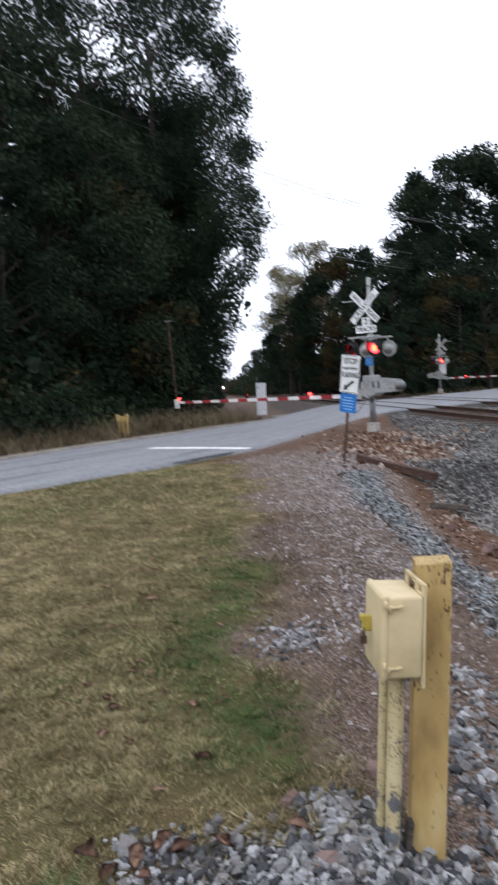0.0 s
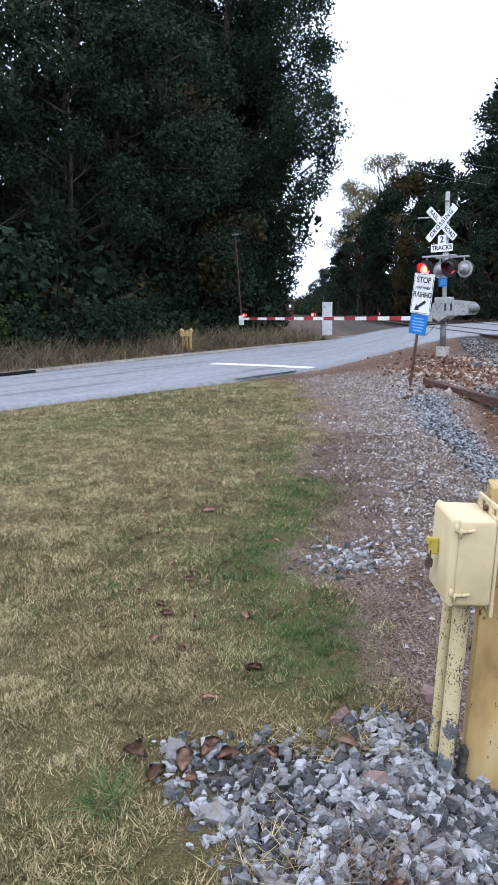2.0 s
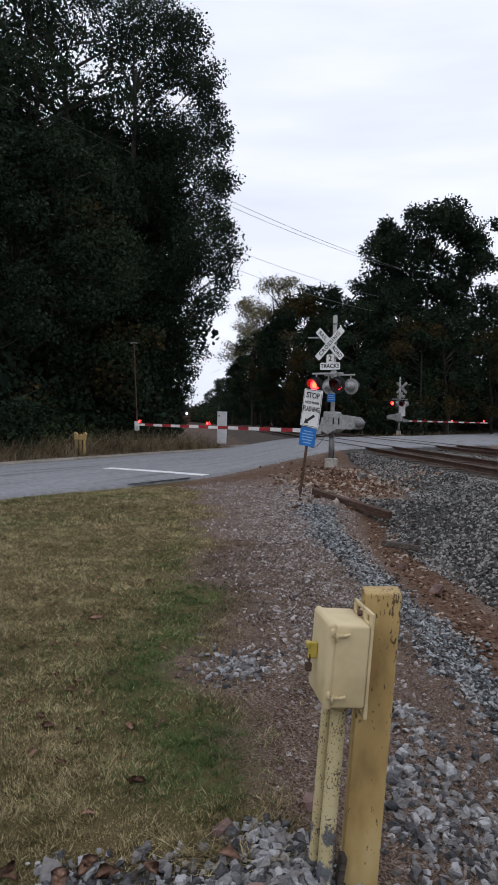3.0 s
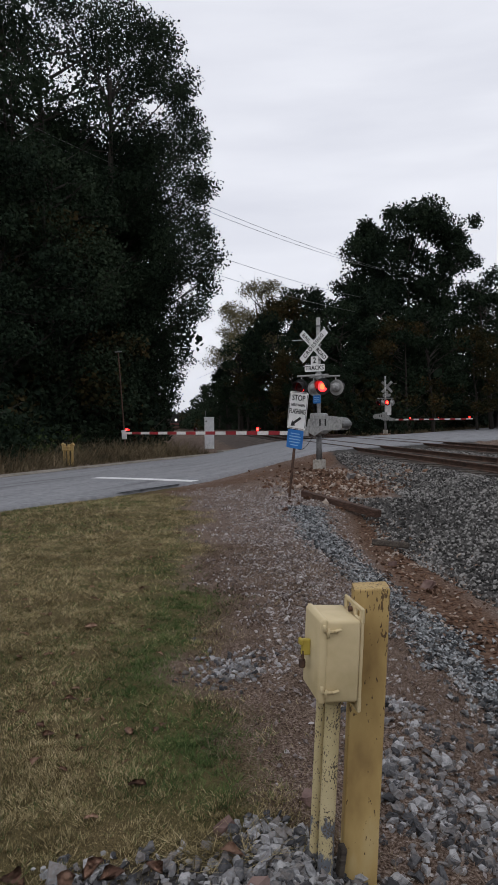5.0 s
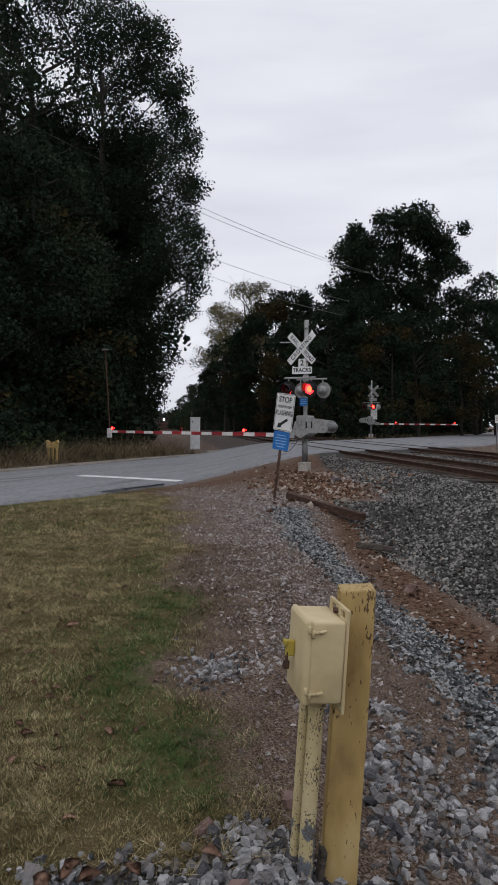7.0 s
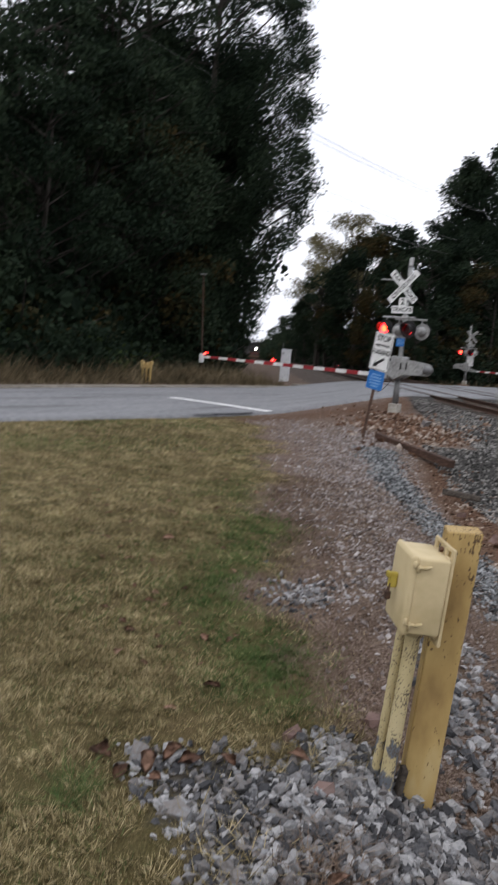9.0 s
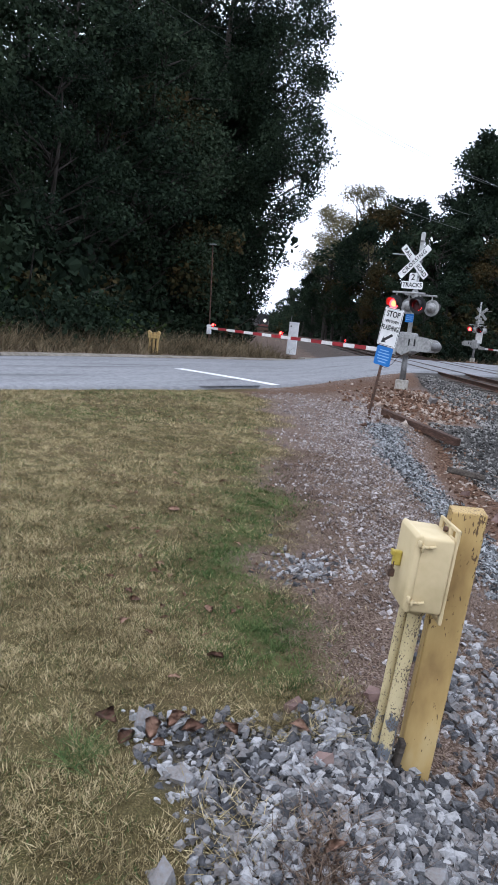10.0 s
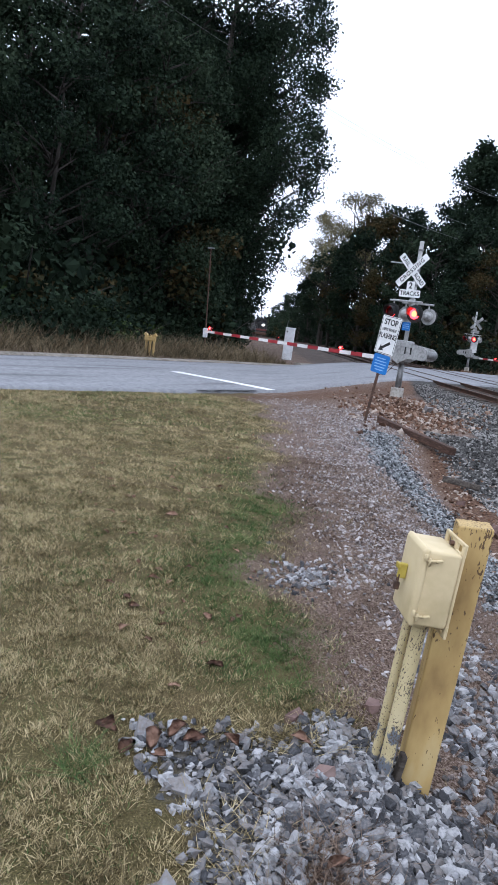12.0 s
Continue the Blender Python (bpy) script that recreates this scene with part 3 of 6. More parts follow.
def build_woods():
    rng = np.random.default_rng(21)
    kinds = [
        make_tree("tree", 1, 17, 4.6, 0.12, 7500, 0.3, M["leaf"], "tall dark green broadleaf tree at the edge of the woods", 34),
        make_tree("tree", 2, 20, 5.0, 0.36, 8000, 0.3, M["leaf"], "tall dark green broadleaf tree at the edge of the woods", 34),
        make_tree("tree", 3, 14, 4.2, 0.08, 7000, 0.29, M["leaf"], "dark leafy tree grown over with vines", 32),
        make_tree("tree", 4, 15, 4.6, 0.1, 7000, 0.29, M["leaf_warm"], "broadleaf tree turning brown in autumn", 30),
        make_tree("tree", 11, 17, 4.6, 0.12, 17000, 0.17, M["leaf"], "tall dark green broadleaf tree close behind the kerb", 40),
        make_tree("tree", 12, 20, 5.0, 0.36, 24000, 0.16, M["leaf"], "tall dark tree with branches high over the railway", 38),
        make_tree("tree", 13, 14, 4.2, 0.06, 16000, 0.165, M["leaf"], "dark leafy tree grown over with vines close behind the kerb", 38),
        make_tree("tree", 14, 20, 5.2, 0.35, 13000, 0.16, M["leaf"], "tall thin-leaved tree with sky showing through its crown", 32),
        make_tree("tree", 5, 18, 4.4, 0.5, 13000, 0.17, M["leaf_pale"], "pale half-bare tree with thin yellowing leaves", 46),
    ]
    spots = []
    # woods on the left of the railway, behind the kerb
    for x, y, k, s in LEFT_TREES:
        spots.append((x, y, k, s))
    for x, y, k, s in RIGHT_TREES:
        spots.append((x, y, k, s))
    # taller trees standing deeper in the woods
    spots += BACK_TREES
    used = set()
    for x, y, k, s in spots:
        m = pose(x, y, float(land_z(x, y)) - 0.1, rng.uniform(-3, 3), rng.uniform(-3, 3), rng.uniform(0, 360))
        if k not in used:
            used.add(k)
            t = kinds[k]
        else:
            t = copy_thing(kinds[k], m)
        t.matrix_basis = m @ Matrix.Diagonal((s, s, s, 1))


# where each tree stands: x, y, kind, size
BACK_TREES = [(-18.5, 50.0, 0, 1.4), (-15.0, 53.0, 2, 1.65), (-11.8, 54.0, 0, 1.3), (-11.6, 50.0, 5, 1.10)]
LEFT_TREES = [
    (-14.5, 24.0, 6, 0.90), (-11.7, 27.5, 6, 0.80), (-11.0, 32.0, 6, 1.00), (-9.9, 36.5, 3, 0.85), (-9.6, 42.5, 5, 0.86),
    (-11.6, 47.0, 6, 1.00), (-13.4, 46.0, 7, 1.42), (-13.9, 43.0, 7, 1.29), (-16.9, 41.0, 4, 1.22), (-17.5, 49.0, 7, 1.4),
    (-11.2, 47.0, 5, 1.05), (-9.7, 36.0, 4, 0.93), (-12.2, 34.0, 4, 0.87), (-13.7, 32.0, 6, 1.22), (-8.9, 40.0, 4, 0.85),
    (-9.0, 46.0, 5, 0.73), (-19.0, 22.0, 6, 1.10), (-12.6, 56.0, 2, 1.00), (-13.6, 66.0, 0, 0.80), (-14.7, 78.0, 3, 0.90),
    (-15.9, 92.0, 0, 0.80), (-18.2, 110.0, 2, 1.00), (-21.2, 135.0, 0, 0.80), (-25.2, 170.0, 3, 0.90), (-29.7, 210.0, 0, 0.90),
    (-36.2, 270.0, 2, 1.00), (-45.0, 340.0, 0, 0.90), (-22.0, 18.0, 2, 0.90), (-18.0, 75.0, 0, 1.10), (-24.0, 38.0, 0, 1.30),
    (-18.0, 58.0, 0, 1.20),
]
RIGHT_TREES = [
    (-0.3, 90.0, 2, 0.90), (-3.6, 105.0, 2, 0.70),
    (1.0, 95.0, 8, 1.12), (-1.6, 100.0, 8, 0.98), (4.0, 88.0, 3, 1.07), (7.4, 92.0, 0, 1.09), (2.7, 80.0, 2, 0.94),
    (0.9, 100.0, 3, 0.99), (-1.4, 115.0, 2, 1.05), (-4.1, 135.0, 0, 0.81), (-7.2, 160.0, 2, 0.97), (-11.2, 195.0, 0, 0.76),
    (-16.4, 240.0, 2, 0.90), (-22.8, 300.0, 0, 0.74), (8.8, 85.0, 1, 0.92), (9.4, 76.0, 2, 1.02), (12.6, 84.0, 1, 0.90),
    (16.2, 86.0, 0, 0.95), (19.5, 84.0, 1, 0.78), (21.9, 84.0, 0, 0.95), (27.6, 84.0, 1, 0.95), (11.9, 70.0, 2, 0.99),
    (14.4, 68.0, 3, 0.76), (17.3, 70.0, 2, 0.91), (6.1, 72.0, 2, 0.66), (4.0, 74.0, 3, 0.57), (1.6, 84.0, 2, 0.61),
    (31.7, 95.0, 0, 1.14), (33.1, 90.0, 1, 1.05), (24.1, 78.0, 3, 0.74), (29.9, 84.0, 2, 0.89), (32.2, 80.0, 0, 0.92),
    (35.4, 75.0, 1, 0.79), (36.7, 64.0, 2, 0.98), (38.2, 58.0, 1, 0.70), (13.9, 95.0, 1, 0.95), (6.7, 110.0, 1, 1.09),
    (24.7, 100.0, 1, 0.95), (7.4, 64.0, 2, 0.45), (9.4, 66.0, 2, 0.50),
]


M["kerb"] = material("stained_kerb_concrete", [(0.11, 0.095, 0.075), (0.19, 0.17, 0.14), (0.27, 0.245, 0.21)], 9, 0.92, 0.3)
M["rubber"] = material("dark_rubber", [(0.02, 0.02, 0.02), (0.05, 0.048, 0.046)], 20, 0.85, 0.1)
# near-black colour that paints deep shade: drain mouth and asphalt edge
M["deep_shade"] = material("painted_deep_shade", [(0.004, 0.004, 0.004), (0.012, 0.011, 0.01)], 5, 0.95, 0)
build_ground()
build_road()
build_kerb()
build_drain()
strip_on_road("stop_line", [(-4.2, 19.5), (-1.45, 18.4)], 0.45, M["paint_white"], "worn white stop line painted across the lane")
# flat dark strip imitating the shadow below the ragged asphalt edge
strip_on_road("edge_shade_strip", [(-2.87, 15.45), (-2.2, 16.75), (-1.76, 17.6)], 0.05, M["deep_shade"], "dark strip painted as the shade under the ragged asphalt edge", 0.004)
build_track("track_1", 0.0, -4, 70)
build_track("track_2", 4.25, 4, 70)
build_flangeways()
build_woods()
build_leading_trees()


# ---- undergrowth and far woods ----
def build_brush():
    rng = np.random.default_rng(31)
    V, F = leaf_cloud(rng, [((0, 0, 0.7), (1.1, 1.1, 0.9)), ((0.8, 0.3, 0.5), (0.8, 0.8, 0.6)), ((-0.7, -0.2, 0.9), (0.7, 0.7, 0.9))], 950, 0.17)
    kinds = []
    for mat, label in (("leaf", "dark green shrub in the undergrowth"), ("leaf_warm", "brown-leaved shrub in the undergrowth"), ("leaf_vine", "bright green vine-covered shrub behind the kerb")):
        root = new("shrub")
        bm = bmesh.new()
        for q in range(6):
            rod(bm, (rng.normal(0, 0.2), rng.normal(0, 0.2), -0.1), (rng.normal(0, 0.6), rng.normal(0, 0.6), 1.0), 0.02, 0.006, 5)
        part("stem", bm, M["bark"], root)
        raw("foliage", V, F, M[mat], root)
        kinds.append(tagged(root, label, "shrub", "undergrowth at the edge of the woods"))
    used = set()

    def put(k, x, y, s, sz=1.0):
        m = pose(x, y, float(land_z(x, y)) - 0.05, 0, 0, rng.uniform(0, 360))
        t = kinds[k] if k not in used else copy_thing(kinds[k], m)
        used.add(k)
        t.matrix_basis = m @ Matrix.Diagonal((s, s, s * sz, 1))

    for y in np.arange(14, 36, 1.05):
        for row, (off, hi) in enumerate(((3.2, 1.0), (5.0, 1.7), (7.2, 2.4))):
            x = float(far_edge(y)) - off - 3.4 * float(smooth01(25, 30, y)) + rng.normal(0, 0.4)
            k = int(rng.choice(3, p=[0.6, 0.25, 0.15])) if row < 2 else 0
            put(k, x, y + rng.normal(0, 0.4), min(hi, 1.1 if k == 2 else 9) * rng.uniform(0.8, 1.25))
    for y in np.concatenate([np.arange(37, 70, 2.2), np.arange(70, 230, 7.0)]):
        x = float(tc(y)) - 10.5 - 0.012 * y + rng.normal(0, 0.5)
        put(int(rng.choice(2, p=[0.75, 0.25])), x, y, rng.uniform(1.1, 1.9) * (1 + y / 200))
    for y in np.concatenate([np.arange(62, 110, 3.5), np.arange(110, 330, 11.0)]):
        x = float(tc(y)) + 10.0 + rng.normal(0, 0.6)
        put(int(rng.choice(2, p=[0.75, 0.25])), x, y, rng.uniform(1.4, 2.2) * (1 + y / 240))
    for y in np.arange(62, 130, 3.0):
        x = float(far_edge(y)) - 3.5 + rng.normal(0, 0.6)
        put(int(rng.choice(2, p=[0.7, 0.3])), x, y, rng.uniform(1.3, 2.2))


def build_far_woods():
    """Deep woods behind the edge trees, closing the place all round."""
    rng = np.random.default_rng(41)
    blobs = []
    for k in range(240):
        y = rng.uniform(30, 330)
        x = float(tc(y)) - 22 - abs(rng.normal(0, 14)) - 0.03 * y
        h = rng.uniform(1, 13)
        blobs.append(((x, y, h), (5.5, 5.5, 4.0)))
    for k in range(260):
        y = rng.uniform(76, 330)
        lo, hi = float(tc(y)) + 15, float(far_edge(y)) - 5
        x = rng.uniform(lo, hi) if hi > lo else lo + 2
        blobs.append(((x, y, rng.uniform(1, 12)), (5.0, 5.0, 3.8)))
    for k in range(150):
        y = rng.uniform(84, 330)
        blobs.append(((float(tc(y)) + rng.uniform(11.5, 17), y, rng.uniform(1, 6)), (3.4, 3.4, 3.0)))
    for k in range(120):
        y = rng.uniform(-60, 130)
        x = float(near_edge(max(y, 40))) + 30 + abs(rng.normal(0, 16))
        blobs.append(((x, y, rng.uniform(1, 15)), (6.0, 6.0, 5.0)))
    for k in range(120):
        a = rng.uniform(0.9, 1.25) * math.pi if k % 2 else rng.uniform(1.25, 1.9) * math.pi
        blobs.append(((math.cos(a) * 75 + rng.normal(0, 6), math.sin(a) * 75 + rng.normal(0, 6), rng.uniform(1, 13)), (7, 7, 5)))
    V, F = leaf_cloud(rng, blobs, 70000, 1.1)
    ob = raw("distant_woods", V, F, M["leaf"])
    return tagged(ob, "dense dark woods behind the edge trees", "woods", kind="stuff")


def build_end_of_gap():
    """Low trees, their colour paled to imitate haze, that close the gap where the railway bends away."""
    rng = np.random.default_rng(43)
    blobs = []
    for k in range(70):
        y = rng.uniform(520, 640)
        x = rng.uniform(-150, 10)
        blobs.append(((x, y, rng.uniform(1, 7)), (9, 9, 6)))
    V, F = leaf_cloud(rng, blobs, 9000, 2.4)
    return tagged(raw("distant_treeline", V, F, M["leaf_painted_haze"]), "low tree line at the end of the railway, haze painted into its colour", "woods", kind="stuff")


# ---- loose stones, grass and leaves ----
def stone_mesh(rng, P, R, flat=0.6, fine=True):
    """Many irregular broken stones as one mesh: centres P, radii R."""
    if fine:
        ring = [(math.cos(1.257 * k), math.sin(1.257 * k)) for k in range(5)]
        base = np.array([(x, y, z) for z in (-0.8, 0.8) for x, y in ring])
        tri = np.array([(0, 2, 1), (0, 3, 2), (0, 4, 3), (5, 6, 7), (5, 7, 8), (5, 8, 9)] + [t for k in range(5) for t in ((k, (k + 1) % 5, 5 + (k + 1) % 5), (k, 5 + (k + 1) % 5, 5 + k))])
    else:
        base = np.array([(1, 0, 0), (-1, 0, 0), (0, 1, 0), (0, -1, 0), (0, 0, 1), (0, 0, -1)], float)
        tri = np.array([(0, 2, 4), (2, 1, 4), (1, 3, 4), (3, 0, 4), (2, 0, 5), (1, 2, 5), (3, 1, 5), (0, 3, 5)])
    n, k = len(P), len(base)
    W = base[None] * (1 + rng.normal(0, 0.2, (n, k, 1))) * R[:, None, None]
    if fine:
        # broken faces: the upper end is smaller and pushed aside
        W[:, 5:, :2] *= rng.uniform(0.5, 0.95, (n, 1, 2))
        W[:, 5:, :2] += rng.normal(0, 0.18, (n, 1, 2)) * R[:, None, None]
        W += rng.normal(0, 0.13, W.shape) * R[:, None, None]
    W = W * np.stack([rng.uniform(0.8, 1.5, n), rng.uniform(0.7, 1.1, n), rng.uniform(flat * 0.7, flat * 1.3, n)], -1)[:, None]
    a, t = rng.uniform(0, 2 * np.pi, n), rng.normal(0, 0.6, n)
    ca, sa, ct, st = np.cos(a), np.sin(a), np.cos(t), np.sin(t)
    x, y, z = W[..., 0], W[..., 1], W[..., 2]
    x, z = x * ct[:, None] + z * st[:, None], z * ct[:, None] - x * st[:, None]
    x, y = x * ca[:, None] - y * sa[:, None], x * sa[:, None] + y * ca[:, None]
    V = np.stack([x, y, z], -1) + P[:, None]
    F = tri[None] + (np.arange(n) * k)[:, None, None]
    return V.reshape(-1, 3), F.reshape(-1, 3)


def lay(name, rng, x, y, r, mat, label, fine=True, lift=0.25, flat=0.6, pile=0.35):
    P = np.stack([x, y, land_z(x, y) + r * lift + rng.uniform(0, pile, len(x)) * r], -1)
    V, F = stone_mesh(rng, P, r, flat, fine)
    return tagged(raw(name, V, F, mat), label, "gravel", kind="stuff")


def build_gravel():
    rng = np.random.default_rng(51)
    # spilled pale ballast round the foot of the post: the closest stones one by one, the rest joined
    n = 32000
    x, y = rng.uniform(-1.0, 1.0, n), rng.uniform(0.6, 2.95, n)
    dens = smooth01(0.1, -0.12, y - gravel_edge(x)) * smooth01(-0.08, 0.14, x - gravel_left(y)) * (0.3 + 0.7 * smooth01(-0.4, 0.0, x + 0.15 * np.sin(y * 4)))
    bald = np.exp(-(((x - 0.0) / 0.1) ** 2 + ((y - 1.9) / 0.22) ** 2)) + 0.8 * np.exp(-(((x + 0.3) / 0.08) ** 2 + ((y - 2.0) / 0.12) ** 2)) + 0.8 * np.exp(-(((x + 0.16) / 0.12) ** 2 + ((y - 2.6) / 0.08) ** 2))
    dens = dens * (1 - 0.8 * np.clip(bald, 0, 1))
    dens = dens * smooth01(0.6, 1.1, y) * smooth01(0.85, 0.5, x - 0.35 * (2.2 - y).clip(0, 1))
    keep = rng.uniform(size=n) < dens * 0.95
    x, y = x[keep], y[keep]
    r = 0.006 + 0.0215 * rng.beta(1.3, 2.6, len(x))
    root = tagged(new("spilled_ballast"), "pale grey broken stones spilled round the post", "gravel")
    big = np.argsort(-r * (1 + 0.6 * (np.abs(x - 0.1) < 0.5)))[:300]
    shapes = []
    for k in range(14):
        V, F = stone_mesh(rng, np.zeros((1, 3)), np.array([1.0]), 0.5, True)
        me = bpy.data.meshes.new("stone")
        me.from_pydata(V.tolist(), [], F.tolist())
        me.materials.append(M["stone_single"])
        shapes.append(me)
    for k in big:
        ob = new("stone", shapes[k % 14])
        ob.parent = root
        ob.matrix_basis = pose(x[k], y[k], float(land_z(x[k], y[k])) + r[k] * rng.uniform(0.5, 1.5), rng.uniform(-25, 25), rng.uniform(-25, 25), rng.uniform(0, 360)) @ Matrix.Diagonal((r[k], r[k], r[k], 1))
    rest = np.ones(len(x), bool)
    rest[big] = False
    ob = lay("gravel_rest", rng, x[rest], y[rest], r[rest], M["stone"], "", True, 0.2, 0.48, 1.0)
    ob.parent = root
    del ob["category"]
    # patch farther along the bare strip
    n = 240
    a, q = rng.uniform(0, 2 * np.pi, n), np.abs(rng.normal(0, 0.15, n))
    lay("gravel_patch", rng, -0.14 + 1.2 * q * np.cos(a), 4.5 + 1.5 * q * np.sin(a), rng.uniform(0.008, 0.022, n), M["stone"], "small patch of grey stones in bare dirt", True)
    # chips over the bare strip
    n = 76000
    x, y = rng.uniform(-1.8, 1.6, n), 2.6 + 15.5 * rng.uniform(size=n) ** 1.1
    patch = 0.5 + 0.5 * np.sin(x * 5.1 + 1.3 * np.sin(y * 1.9)) * np.sin(y * 2.3 + 2)
    band = np.exp(-((x - np.interp(y, [3, 4.5, 6, 8.5, 13], [0.1, 0.15, 0.4, 0.62, 0.75])) / 0.42) ** 2)
    dens = smooth01(0.0, 0.6, x - turf_edge(y)) * smooth01(18, 14, y) * (0.12 + 0.38 * patch + 0.8 * band * (0.35 + 0.65 * patch)) * (0.3 + 0.7 * smooth01(3.2, 6.5, y))
    keep = rng.uniform(size=n) < dens
    x, y = x[keep], y[keep]
    lay("gravel_chips", rng, x, y, 0.007 + 0.019 * rng.beta(1.3, 3, len(x)), M["stone_pale"], "pale gravel chips trodden into reddish dirt", False, 0.2)
    # dark stone bank of the ditch
    for n, y0, y1, fine in ((2600, 1.4, 4.8, True), (7600, 4.8, 13.2, False)):
        y = rng.uniform(y0, y1, n)
        x = np.interp(y, [1.4, 5.2, 6.8, 9.2, 11, 13.2], [1.75, 1.64, 1.52, 1.12, 0.98, 0.95]) + rng.normal(0, 0.17, n) + 0.06 * np.sin(3 * y)
        lay("ditch_bank_stones", rng, x, y, 0.012 + 0.024 * rng.beta(1.5, 2.5, n), M["stone_blue"], "blue-grey broken stones on the ditch bank", fine, 0.3)
    # loose stones between post and ditch
    n = 4800
    x, y = rng.uniform(0.42, 1.75, n), 1.4 + 2.9 * rng.uniform(size=n) ** 1.3
    keep = rng.uniform(size=n) < 0.3 + 0.7 * smooth01(-0.2, 0.6, np.sin(4.1 * x + 2 * np.sin(2.3 * y)) * np.sin(3.3 * y + x) + 0.5 * smooth01(3.0, 2.0, y))
    x, y = x[keep], y[keep]
    lay("loose_stones", rng, x, y, 0.008 + 0.03 * rng.beta(1.2, 2.4, len(x)), M["stone"], "loose grey stones in dry brown grass", True, 0.25)
    # stones in the ditch floor and round the signal footing
    n = 900
    x, y = rng.normal(2.0, 0.3, n), rng.uniform(5, 12.8, n)
    lay("ditch_stones", rng, x, y, rng.uniform(0.01, 0.035, n), M["stone_clay"], "reddish stones in the muddy ditch", False, 0.2)
    n = 1500
    x, y = rng.normal(2.1, 0.8, n), rng.normal(17.5, 2.2, n)
    ok = x < near_edge(y) + 6
    x, y = x[ok], y[ok]
    lay("rubble", rng, x, y, 0.02 + 0.07 * rng.beta(1, 4, len(x)), M["stone_clay"], "rubble and clay lumps round the signal footing", True, 0.25)
    # ballast of the railway
    n = 90000
    u = rng.uniform(-4.6, 4.2, n)
    y = 4 + 27 * rng.uniform(size=n) ** 1.3
    keep = ((u < -1.25) | ((rng.uniform(size=n) < 0.5) & (np.abs(u - 2.1) < 1.1))) & (u + tc(y) < 0.33 * y + 2.0)
    u, y = u[keep], y[keep]
    x = u + tc(y)
    ok = ((x > near_edge(y) + 0.7) | (y < 14)) & ((x > 2.9) | (y < 14))
    x, y = x[ok], y[ok]
    lay("track_ballast", rng, x, y, rng.uniform(0.016, 0.033, len(x)), M["stone_dark"], "dark grey crushed stone ballast on the railway bank", False, 0.3, 0.75)


def green_patch(x, y):
    """How green the turf is: 0 dry, 1 green."""
    p = 0.9 * np.exp(-(((x + 0.2) / 0.28) ** 2 + ((y - 3.35) / 0.5) ** 2)) + 0.8 * np.exp(-(((x + 0.62) / 0.25) ** 2 + ((y - 4.7) / 0.8) ** 2)) + 0.8 * np.exp(-(((x + 0.5) / 0.35) ** 2 + ((y - 6.2) / 0.6) ** 2))
    p = p + 0.45 * np.exp(-(((x + 0.95) / 0.3) ** 2 + ((y - 8.2) / 0.9) ** 2))
    wild = 0.0
    for k in range(9):
        ang, f = 2.4 * k, 1.1 * 1.38 ** k
        wild = wild + np.sin(f * (x * math.cos(ang) + y * math.sin(ang)) + 1.7 * k + 1.2 * np.sin(0.6 * f * (x * math.sin(ang) - y * math.cos(ang)))) / (1 + 0.25 * k)
    return 1.25 * p + 0.11 + 0.12 * wild


def blades(name, rng, x, y, h, w, mat, label, flop=0.7):
    n = len(x)
    z = land_z(x, y) - 0.005
    a = rng.uniform(0, 2 * np.pi, n)
    lean = rng.normal(0, flop, (n, 2)) * h[:, None]
    P = np.stack([x, y, z], -1)
    d = np.stack([np.cos(a), np.sin(a), 0 * a], -1) * (w / 2)[:, None]
    tip = P + np.concatenate([lean, (h * rng.uniform(0.75, 1.0, n))[:, None]], 1)
    V = np.stack([P - d, P + d, tip], 1).reshape(-1, 3)
    F = np.arange(n * 3).reshape(-1, 3)
    return tagged(raw(name, V, F, mat), label, "grass", kind="stuff")


def tufts(x, y, coarse):
    """Small uneven tufts in the turf: 0 bare, 1 thick."""
    v = 0.0
    for k in range(8):
        ang, f = 1.9 * k + 0.5, (22 + 10 * k) / coarse
        v = v + np.sin(f * (x * math.cos(ang) + y * math.sin(ang)) + 2.1 * k + 1.5 * np.sin(0.45 * f * (x * math.sin(ang) - y * math.cos(ang))))
    return smooth01(-1.6, 2.4, v)


